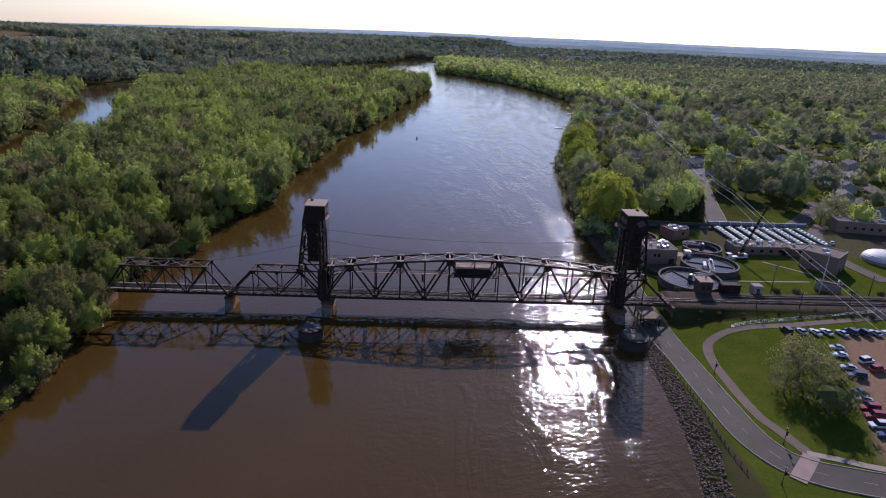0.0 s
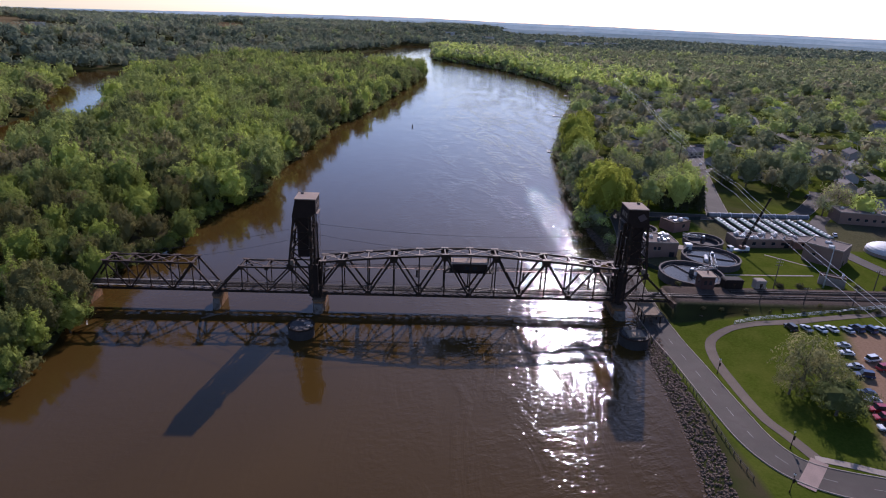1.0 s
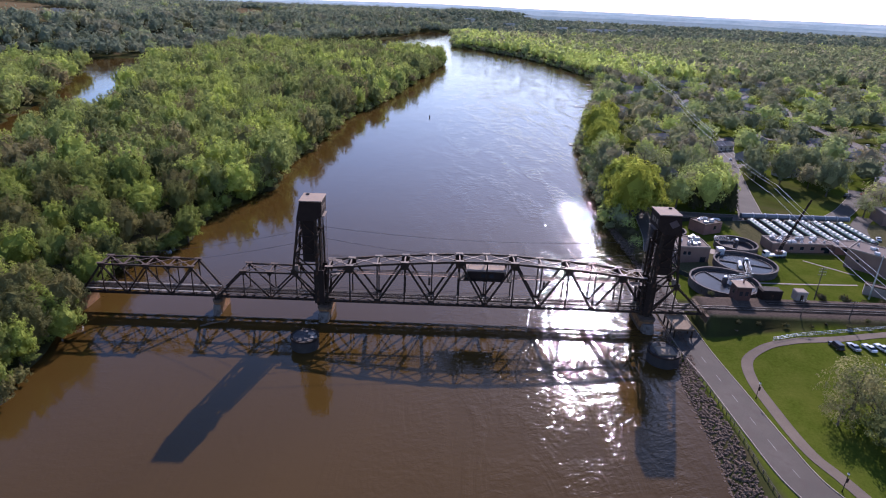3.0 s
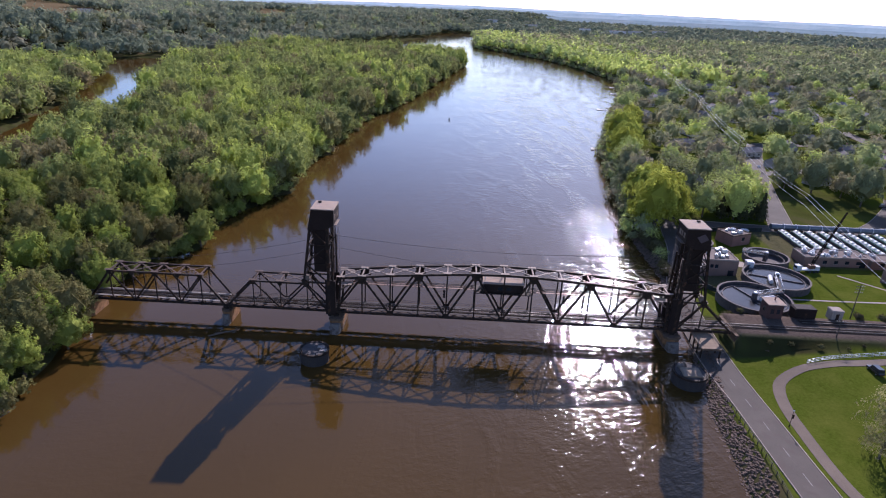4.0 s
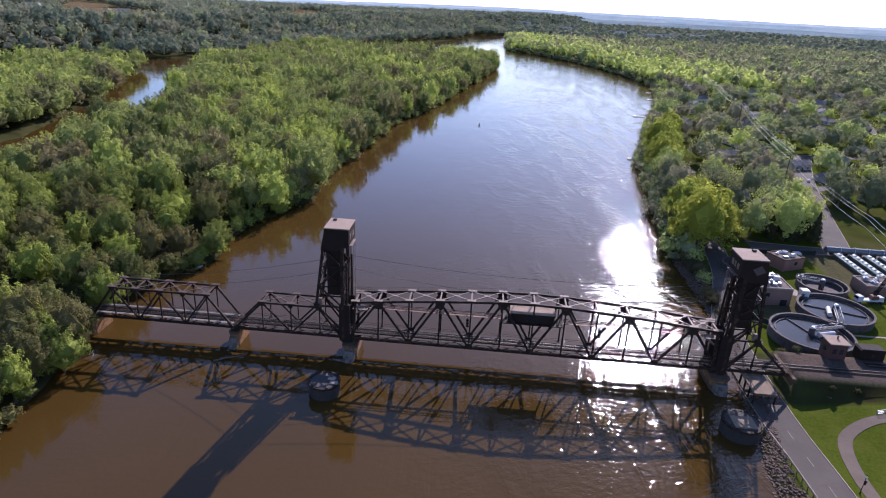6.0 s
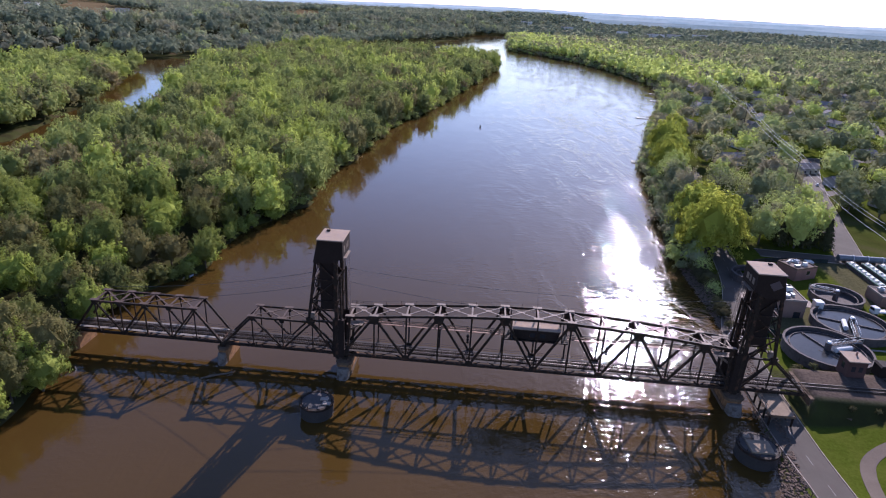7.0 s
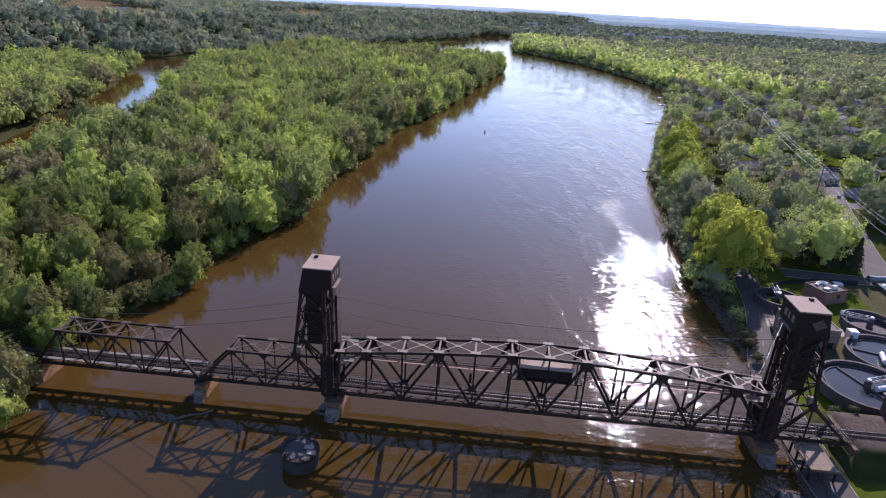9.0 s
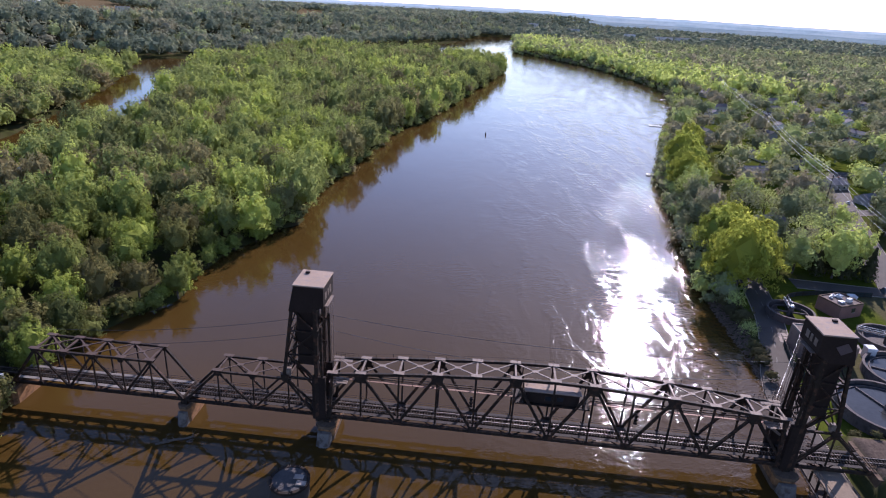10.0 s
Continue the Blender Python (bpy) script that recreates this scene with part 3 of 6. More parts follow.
def lift_span():
    root = thing("lift_span", (49.38, 3.1, LOW), "dark weathered steel truss lift span with arched top chord", "bridge span", "bridge spans")
    xs = [PANEL * k for k in range(13)]
    tx = list(xs)
    tx[0], tx[12] = 2.0, xs[12] - 2.0
    zs = [lift_top(k) for k in range(13)]
    for y in (0.0, WIDE):
        for k in range(12):
            member(root, "bottom_chord", (xs[k], y, LOW), (xs[k + 1], y, LOW), 0.55, 0.7)
            member(root, "top_chord", (tx[k], y, zs[k]), (tx[k + 1], y, zs[k + 1]), 0.6, 0.62)
        for k in range(1, 12):
            member(root, "vertical", (xs[k], y, LOW), (xs[k], y, zs[k]), 0.34, 0.34, laced=True)
        for k in range(1, 12, 2):
            member(root, "diagonal", (xs[k], y, zs[k]), (xs[k - 1], y, LOW), 0.42, 0.55, laced=True)
            member(root, "diagonal", (xs[k], y, zs[k]), (xs[k + 1], y, LOW), 0.42, 0.55, laced=True)
            gusset(root, (xs[k], y, zs[k] - 0.85), 3.0, 2.1)
        for k in range(0, 13, 2):
            gusset(root, (xs[k], y, LOW + 0.55), 2.4, 1.7, False)
        for k in range(1, 12, 2):
            gusset(root, (xs[k], y, LOW + 0.3), 1.1, 1.0, False)
        for k in (0, 12):
            member(root, "end_post", (xs[k] + (1.2 if k == 0 else -1.2), y, LOW - 0.4), (tx[k], y, zs[k]), 0.6, 0.6)
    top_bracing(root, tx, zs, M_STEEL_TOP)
    floor_system(root, xs, LOW, M_DECK)
    for k in range(1, 12, 2):
        # sway frames between the trusses under the top chord
        x, z = xs[k], zs[k]
        member(root, "sway_brace", (x, 0.2, z - 2.6), (x, WIDE - 0.2, z - 0.3), 0.22)
        member(root, "sway_brace", (x, WIDE - 0.2, z - 2.6), (x, 0.2, z - 0.3), 0.22)
        member(root, "sway_strut", (x, 0.2, z - 2.7), (x, WIDE - 0.2, z - 2.7), 0.28)
    for i in range(25):
        # short handline posts on both top chords
        x = 2.5 + i * (xs[12] - 5) / 24
        k = min(11, int(x / PANEL))
        f = (x - xs[k]) / PANEL
        z = zs[k] * (1 - f) + zs[k + 1] * f + 0.3
        member(root, "handline_post", (x, WIDE, z), (x, WIDE, z + 0.95), 0.06, 0.06)
    for k in range(12):
        member(root, "handline", (xs[k], WIDE, zs[k] + 1.2), (xs[k + 1], WIDE, zs[k + 1] + 1.2), 0.025, 0.025)
    # service walk and pipe run between the trusses
    for y, w in ((2.6, 0.8),):
        member(root, "service_walk", (4, y, 16.7), (41, y, 16.7), w, 0.10, M_RUST, label="rusty service walk")
        member(root, "service_walk", (57, y, 16.7), (95, y, 16.7), w, 0.10, M_RUST, label="rusty service walk")
    for y, z in ((3.2, 16.95), (2.2, 17.75), (3.0, 17.75)):
        for a, b in ((4, 41), (57, 95)):
            member(root, "service_rail", (a, y, z), (b, y, z), 0.14, 0.14, M_RUST if z < 17 else M_STEEL)
    for i in range(20):
        x = 5 + i * 4.7
        if 40 < x < 57:
            continue
        member(root, "hanger", (x, 2.2, 16.7), (x, 2.2, 17.75), 0.06)
    for x in (PANEL * 4 - 0.7, PANEL * 8 + 0.9):
        bm = B()
        o = root.location
        box(bm, (x - 0.25 - o.x, -0.7 - o.y, 15.0 - o.z), (x + 0.25 - o.x, -0.3 - o.y, 17.6 - o.z), 0.06)
        for z in (15.4, 16.3, 17.2):
            box(bm, (x - 0.38 - o.x, -0.95 - o.y, z - 0.2 - o.z), (x + 0.38 - o.x, -0.7 - o.y, z + 0.2 - o.z), 0.05)
        part("signal_lamp", bm, M_HOUSE, root, "dark hanging navigation signal")
    # end platforms with rails next to the towers
    for x0, x1 in ((1.2, 5.2), (xs[12] - 5.2, xs[12] - 1.2)):
        flat_plate(root, ((x0 + x1) / 2, 1.0, 17.2), x1 - x0, 2.2, 0.1, M_STEEL_TOP, "end_platform")
        flat_plate(root, ((x0 + x1) / 2, 5.6, 19.6), x1 - x0, 2.0, 0.1, M_STEEL_TOP, "end_platform")
        for z in (17.8, 18.3):
            member(root, "platform_rail", (x0, -0.1, z), (x1, -0.1, z), 0.05)
        for z in (20.2, 20.7):
            member(root, "platform_rail", (x0, 6.6, z), (x1, 6.6, z), 0.05)
        for i in range(5):
            member(root, "platform_rail_post", (x0 + (x1 - x0) * i / 4, 6.6, 19.6), (x0 + (x1 - x0) * i / 4, 6.6, 20.7), 0.05)
        member(root, "stair_stringer", (x0 if x0 < 50 else x1, 1.8, 14.4), (x1 if x0 < 50 else x0, 1.8, 17.2), 0.25, 0.5, M_STEEL_TOP)
    lay(root)


def cabin():
    root = thing("operator_cabin", (49.0, 3.0, 16.2), "dark steel operator cabin with pale roof hung inside the lift span", "cabin")
    bm = B()
    box(bm, (-5.6, -2.1, 0.55), (5.6, 2.1, 3.3), 0.05)
    part("wall", bm, M_HOUSE, root)
    bm = B()
    box(bm, (-5.95, -2.4, 3.3), (5.95, 2.4, 3.5), 0.04)
    part("roof", bm, M_ROOF, root, "pale weathered flat roof")
    bm = B()
    box(bm, (-8.3, -2.7, 0.25), (8.0, 2.7, 0.5))
    part("platform", bm, M_STEEL, root)
    for x in (-0.9, 1.6):
        bm = B()
        box(bm, (x - 0.65, -2.16, 1.35), (x + 0.65, -2.1, 2.45))
        w = part("window", bm, M_GLASS, root)
        bm = B()
        for a, b in (((x - 0.75, -2.19, 1.25), (x + 0.75, -2.13, 1.35)), ((x - 0.75, -2.19, 2.45), (x + 0.75, -2.13, 2.55)), ((x - 0.75, -2.19, 1.35), (x - 0.65, -2.13, 2.45)), ((x + 0.65, -2.19, 1.35), (x + 0.75, -2.13, 2.45))):
            box(bm, a, b)
        part("window_frame", bm, M_STEEL, w)
    for z in (1.0, 1.5):
        bm = B()
        for a, b in (((-8.3, -2.7), (-5.6, -2.7)), ((5.6, -2.7), (8.0, -2.7)), ((-8.3, -2.7), (-8.3, 2.7)), ((8.0, -2.7), (8.0, 2.7))):
            beam(bm, (*a, z), (*b, z), 0.05)
        part("platform_rail", bm, M_STEEL, root)
    bm = B()
    tube(bm, [(-5.2, 0.6, 3.5), (-5.2, 0.6, 4.2)], 0.12)
    part("vent_pipe", bm, M_WHITE, root)
    for x in (-6.4, 6.4):
        for y in (-2.4, 2.4):
            bm = B()
            beam(bm, (x, y, 0.4), (x, y, 6.2), 0.22)
            part("hanger", bm, M_STEEL, root)
    lay(root)


def side_span(name, label, low, tx, bx, top, end_left, end_right, diagonals, extra=()):
    """A fixed truss span beside the lift span."""
    root = thing(name, ((bx[0] + bx[-1]) / 2, 3.1, low), label, "bridge span", "bridge spans")
    for y in (0.0, WIDE):
        for a, b in zip(bx, bx[1:]):
            member(root, "bottom_chord", (a, y, low), (b, y, low), 0.5, 0.65)
        for a, b in zip(tx, tx[1:]):
            member(root, "top_chord", (a, y, top), (b, y, top), 0.5, 0.5)
        if end_left:
            member(root, "end_post", (bx[0], y, low), (tx[0], y, top), 0.55, 0.55)
        if end_right:
            member(root, "end_post", (bx[-1], y, low), (tx[-1], y, top), 0.55, 0.55)
        for x in tx:
            member(root, "vertical", (x, y, low), (x, y, top), 0.28, 0.28)
            gusset(root, (x, y, top - 0.35), 1.5, 1.1, True, 0.54)
            gusset(root, (x, y, low + 0.35), 1.4, 1.1, False, 0.54)
        for a, b in diagonals:
            member(root, "diagonal", (a, y, top), (b, y, low), 0.38, 0.42, laced=True)
        for p, q in extra:
            member(root, "diagonal", (p[0], y, p[1]), (q[0], y, q[1]), 0.25, 0.25)
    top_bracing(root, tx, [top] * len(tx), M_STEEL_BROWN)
    floor_system(root, bx, low, M_PLANK if name == "truss_span" else M_DECK)
    return lay(root)


def tower(side, x, label):
    """A lift tower: side -1 leans back to the west, +1 to the east. x: its column line."""
    root = thing("lift_tower", (x, 3.1, LOW), label, "bridge tower", "bridge towers")

    def P(dx, y, z):
        return (x + side * dx, y, z)
    house_z, roof_z = 34.4, 40.0
    for y in (0.0, WIDE):
        member(root, "column", P(0, y, 7.0), P(0, y, house_z + 0.4), 1.05, 0.8)
        member(root, "guide_column", P(-1.25, y, 7.2), P(-1.05, y, 30.5), 0.35, 0.5)
        member(root, "back_leg", P(4.9, y, house_z + 0.4), P(7.2, y, 17.4), 0.62, 0.62, laced=True)
        member(root, "back_leg", P(7.2, y, 17.4), P(1.0, y, 9.0), 0.5, 0.5)
        member(root, "knee_brace", P(0, y, 17.4), P(7.0, y, 17.4), 0.45, 0.45)
        for z0, d0, z1, d1 in ((17.4, 0, 23.2, 6.4), (23.2, 6.4, 29.0, 0), (29.0, 0, 34.2, 4.9)):
            member(root, "side_brace", P(d0, y, z0), P(d1, y, z1), 0.34, 0.34)
        for z, d in ((23.2, 6.4), (29.0, 5.7)):
            member(root, "side_strut", P(0, y, z), P(d, y, z), 0.3, 0.3)
        member(root, "gusset_rib", P(0.2, y, 24), P(5.2, y, 27.5), 0.22, 0.22)
        gusset(root, P(7.0, y, 17.3), 1.8, 1.6, True, 0.7)
        for z in (17.4, 23.2, 29.0):
            gusset(root, P(0, y, z), 1.7, 1.3, True, 0.86)
    # dark lower portal between column and span end
    for y in (0.0, WIDE):
        bm = B()
        o = root.location
        a, b = sorted((x - side * 1.9 - o.x, x + side * 1.0 - o.x))
        box(bm, (a, y - 0.5 - o.y, 7.4 - o.z), (b, y + 0.5 - o.y, 18.3 - o.z), 0.08)
        part("portal_plate", bm, M_HOUSE, root)
    for d, zz in ((0.0, (12.8, 18.5, 23.2, 29.0, 33.6)), (6.9, (17.4,)), (6.3, (23.2,)), (5.5, (29.0,))):
        for z in zz:
            member(root, "cross_strut", P(d, 0, z), P(d, WIDE, z), 0.35, 0.35)
    for z0, z1, d0, d1 in ((17.4, 23.2, 7.0, 6.4), (23.2, 29.0, 6.4, 5.7), (29.0, 34.0, 5.7, 4.9)):
        member(root, "cross_brace", P(d0, 0, z0), P(d1, WIDE, z1), 0.22)
        member(root, "cross_brace", P(d0, WIDE, z0), P(d1, 0, z1), 0.22)
    for z0, z1 in ((18.5, 23.2), (23.2, 29.0), (29.0, 33.6)):
        member(root, "cross_brace", P(-0.2, 0, z0), P(-0.2, WIDE, z1), 0.2)
        member(root, "cross_brace", P(-0.2, WIDE, z0), P(-0.2, 0, z1), 0.2)
    # counterweight on its ropes
    bm = B()
    o = root.location
    xa, xb = sorted((x + side * 0.7 - o.x, x + side * 4.2 - o.x))
    box(bm, (xa, 0.6 - o.y, 20.6 - o.z), (xb, WIDE - 0.6 - o.y, 33.4 - o.z), 0.12)
    part("counterweight", bm, M_HOUSE, root, "dark counterweight block")
    for i in range(8):
        for d in (-1.3, 2.4):
            member(root, "rope", P(d, 0.8 + i * 0.66, 19.2 if d < 0 else 33.2), P(d, 0.8 + i * 0.66, 35.0), 0.07)
    # machinery house with sloping back
    bm = B()
    y0, y1 = -0.5 - o.y, 7.0 - o.y
    prof = [(-1.9, house_z + 1.0), (-1.9, roof_z - 0.3), (4.3, roof_z - 0.3), (5.5, house_z - 0.6), (1.0, house_z - 0.6)]
    va = [bm.verts.new((x + side * d - o.x, y0, z - o.z)) for d, z in prof]
    vb = [bm.verts.new((x + side * d - o.x, y1, z - o.z)) for d, z in prof]
    bm.faces.new(va), bm.faces.new(vb)
    for i in range(5):
        bm.faces.new((va[i], va[(i + 1) % 5], vb[(i + 1) % 5], vb[i]))
    bmesh.ops.recalc_face_normals(bm, faces=bm.faces)
    house = part("machinery_house", bm, M_HOUSE, root, "dark sheet-steel machinery house")
    bm = B()
    a, b = sorted((x - side * 2.05 - o.x, x + side * 4.5 - o.x))
    box(bm, (a, y0 - 0.15, roof_z - 0.3 - o.z), (b, y1 + 0.15, roof_z - o.z), 0.05)
    part("roof", bm, M_ROOF, house, "pale flat roof")
    bm = B()
    hx = x + side * 3.0 - o.x if side < 0 else x + 2.9 - o.x
    box(bm, (hx - 0.45, 5.1 - o.y, roof_z - o.z), (hx + 0.45, 5.8 - o.y, roof_z + 0.4 - o.z), 0.05)
    part("hatch", bm, M_HOUSE, house)
    fx = x - side * 1.93 - o.x
    for yy, w in ((1.2, 1.1), (3.0, 0.8), (4.6, 1.2)):
        bm = B()
        box(bm, (fx - 0.05, yy - w / 2 - o.y, 36.6 - o.z), (fx + 0.05, yy + w / 2 - o.y, 38.1 - o.z))
        part("louvre", bm, M_STEEL_TOP, house, "pale louvred opening")
    bm = B()
    box(bm, (fx - 0.5, 1.0 - o.y, 34.9 - o.z), (fx + 0.5, 6.0 - o.y, 35.0 - o.z))
    part("balcony", bm, M_STEEL_TOP, house)
    if side > 0:
        bm = B()
        d = 1.15
        c = Vector((x + 2.6 - o.x, y0 - 0.06, 37.2 - o.z))
        vs = [bm.verts.new(c + Vector((dx, dy, dz))) for dy in (0, -0.05) for dx, dz in ((-1.6, 0.25), (0.3, 1.35), (1.6, -0.25), (-0.3, -1.35))]
        bm.faces.new(vs[:4]), bm.faces.new(vs[4:])
        for i in range(4):
            bm.faces.new((vs[i], vs[(i + 1) % 4], vs[4 + (i + 1) % 4], vs[4 + i]))
        part("patch_plate", bm, surface("dull_red_brown_patch", (0.075, 0.05, 0.052), 0.6, 0, 0.5, 3, 0.2, 0.1), house, "faded red-brown diamond panel")
    # ladder up the far front column
    bm = B()
    lx = x - side * 1.7
    for dx in (-0.25, 0.25):
        beam(bm, Vector((lx + dx, 6.7, 8.5)) - o, Vector((lx + dx, 6.7, 35)) - o, 0.07)
    for i in range(60):
        beam(bm, Vector((lx - 0.25, 6.7, 8.8 + i * 0.43)) - o, Vector((lx + 0.25, 6.7, 8.8 + i * 0.43)) - o, 0.05)
    part("ladder", bm, M_STEEL_TOP, root)
    bm = B()
    px = x + side * 6.2
    c = Vector((px, 0.6, 18.6)) - o
    box(bm, (c.x - 0.5, c.y - 0.7, c.z - 0.9), (c.x + 0.5, c.y + 0.3, c.z + 0.9), 0.05)
    part("junction_box", bm, M_STEEL_TOP, root, "pale steel cabinet")
    for z in (18.6, 19.1):
        bm = B()
        for p, q in ((P(-2.2, -0.7, z), P(1.5, -0.7, z)), (P(-2.2, -0.7, z), P(-2.2, 1.0, z))):
            beam(bm, Vector(p) - o, Vector(q) - o, 0.05)
        part("platform_rail", bm, M_STEEL, root)
    return lay(root)


def pier(x, half, y0, y1, z, label, foot=0.0, nose=0.0):
    """A stone pier with a blunt battered upstream end and a wider, paler concrete nose towards the open water."""
    root = thing("bridge_pier", (x, 3.1, 0), label, "pier", "bridge piers")
    h = half
    a, b = y0 - 3.1, y1 - 3.1
    bm = B()
    plan = [(-h, a + 0.9), (-h * 0.55, a), (h * 0.55, a), (h, a + 0.9), (h, b - 1.2), (0, b), (-h, b - 1.2)]
    prism(bm, plan, 0.0, z - 0.7, 0.04)
    part("shaft", bm, M_PIERSTONE, root)
    bm = B()
    prism(bm, [(p * 1.1, q * 1.03) for p, q in plan], z - 0.7, z, 0.0)
    part("coping", bm, M_CONC, root)
    if nose:
        bm = B()
        lo = [(-h * 0.96, a + 0.6), (-h * 0.8, a - nose + 0.7), (-h * 0.3, a - nose), (h * 0.3, a - nose), (h * 0.8, a - nose + 0.7), (h * 0.96, a + 0.6)]
        top = [(p * 0.85, a - 0.15 + (q - a) * 0.22) for p, q in lo]
        va, vb = [bm.verts.new((p, q, 0.0)) for p, q in lo], [bm.verts.new((p, q, z - 1.3)) for p, q in top]
        for i in range(6):
            bm.faces.new((va[i], va[(i + 1) % 6], vb[(i + 1) % 6], vb[i]))
        bm.faces.new(vb), bm.faces.new(va[::-1])
        part("nose", bm, M_CONC_GREY, root, "pale sloping concrete nose")
    if foot:
        bm = B()
        prism(bm, [(p * (1 + foot), q * (1 + foot * 0.35)) for p, q in plan], 0.0, 4.0, 0.03)
        part("footing", bm, M_CONC, root, "stained wider footing at the waterline")
    for y in (0.0, WIDE):
        bm = B()
        box(bm, (-0.7, y - 0.5 - 3.1, z), (0.7, y + 0.5 - 3.1, z + 0.75), 0.06)
        part("bearing", bm, M_STEEL, root)
    lay(root)


def dolphin(x, y, r, z, block, label):
    root = thing("protection_cell", (x, y, 0), label, "cell", "protection cells")
    bm = B()
    n = 40
    g = bmesh.ops.create_cone(bm, cap_ends=True, segments=n, radius1=r, radius2=r, depth=z + 2.5)["verts"]
    bmesh.ops.translate(bm, verts=g, vec=(0, 0, (z - 2.5) / 2))
    part("sheet_pile_wall", bm, surface("dark_sheet_piling", (0.036, 0.029, 0.026), 0.8, 0.1, 0.4, 3, 0.35, 0.3), root, "dark round sheet-pile wall")
    bm = B()
    ring(bm, (0, 0), r - 0.5, r + 0.15, z - 0.35, z + 0.2, n)
    part("rim", bm, M_STEEL, root)
    bm = B()
    g = bmesh.ops.create_cone(bm, cap_ends=True, segments=n, radius1=r - 0.5, radius2=r - 0.5, depth=0.1)["verts"]
    bmesh.ops.translate(bm, verts=g, vec=(0, 0, z + 0.06))
    part("cap", bm, surface("dark_wet_fill", (0.055, 0.047, 0.043), 0.95, 0, 0.5, 3, 0.4, 0.3), root)
    if block:
        bm = B()
        box(bm, (-2.5, -2.9, z + 0.11), (2.5, 1.3, z + 0.6), 0.06)
        part("slab", bm, M_TANSLAB, root, "tan square concrete slab")
        for i in range(9):
            bm = B()
            g = bmesh.ops.create_icosphere(bm, subdivisions=1, radius=random.uniform(0.4, 0.8))["verts"]
            for v in g:
                v.co *= random.uniform(0.75, 1.2)
            bmesh.ops.translate(bm, verts=g, vec=(random.uniform(-2.4, -0.6), random.uniform(1.3, 3.2), z + 0.4))
            part("rubble", bm, M_CONC_GREY, root)
    else:
        for a, b, c in ((0.7, 1.0, 0.2), (1.6, -0.6, 0.5)):
            bm = B()
            box(bm, (a, b - 0.8, z + 0.11), (a + 1.9, b + 0.4, z + 0.3 + c * 0.2), 0.05)
            part("slab", bm, M_CONC_PALE, root, "broken pale slab")
    for i in range(10):
        a = i * math.tau / 10
        bm = B()
        beam(bm, ((r - 0.2) * math.cos(a), (r - 0.2) * math.sin(a), z), ((r - 0.2) * math.cos(a), (r - 0.2) * math.sin(a), z + 0.9), 0.1)
        part("rail_post", bm, M_STEEL, root)
    lay(root)


lift_span()
cabin()
S1T = [-65.5 + 6.65 * i for i in range(5)]
side_span("truss_span", "dark brown steel through-truss span beside the wooded bank", 8.6, S1T, [-72.2] + S1T + [-32.25], 17.7, True, True,
          [(S1T[0], S1T[1]), (S1T[2], S1T[1]), (S1T[2], S1T[3]), (S1T[4], S1T[3])])
S2T = [-23.6, -15.7, -7.8]
side_span("tower_span", "dark steel truss span carrying the west lift tower", 8.45, S2T, [-31.6] + S2T + [0.0], 16.9, True, False,
          [(S2T[0], S2T[1]), (S2T[2], S2T[1]), (S2T[2], 0.0)])
S3T = [106.6]
side_span("tower_span", "short dark steel truss span under the east lift tower", 8.35, S3T, [98.6, 106.6, 116.0], 17.0, False, True,
          [(S3T[0], 98.8)])
tower(-1, -1.4, "dark steel lift tower with pale roof and hanging counterweight")
tower(1, 99.4, "dark steel lift tower with pale roof beside the riverside road")
pier(-31.9, 1.3, -1.2, 8.0, 7.5, "stained stone pier with sloping pale nose and driftwood", 0.0, 2.4)
pier(0.6, 1.9, -2.0, 9.0, 6.9, "stained stone river pier under the west tower", 0.06, 4.0)
pier(99.0, 2.2, -2.4, 9.5, 6.9, "stained stone river pier under the east tower", 0.06, 3.6)
pier(-73.0, 1.5, -1.6, 8.0, 7.6, "stained concrete abutment pier at the wooded bank")
dolphin(-1.9, -17.8, 3.8, 6.3, False, "round dark protection cell with broken slabs on top")
dolphin(98.2, -18.9, 4.4, 6.3, True, "round dark protection cell with pale slab and rubble on top")


def abutment():
    root = thing("bridge_abutment", (118.2, 5, 0), "dark concrete abutment at the end of the bridge", "abutment")
    bm = B()
    box(bm, (-1.2, -6.5, 0.2), (0.8, 5.5, 8.0), 0.08)
    part("face_wall", bm, M_CONC, root)
    for y, s in ((-6.6, -1), (5.6, 1)):
        bm = B()
        a = [(-0.6, y), (0.2, y), (7.5, y + s * 3.2), (7.2, y + s * 3.8)]
        prism(bm, a, 0.2, 6.0)
        part("wing_wall", bm, M_CONC, root)
    # timber trestle panels, tarred black
    bm = B()
    box(bm, (-1.3, -6.6, 8.0), (0.9, 5.6, 8.3))
    part("bearing_cap", bm, M_CONC, root)
    lay(root)


abutment()


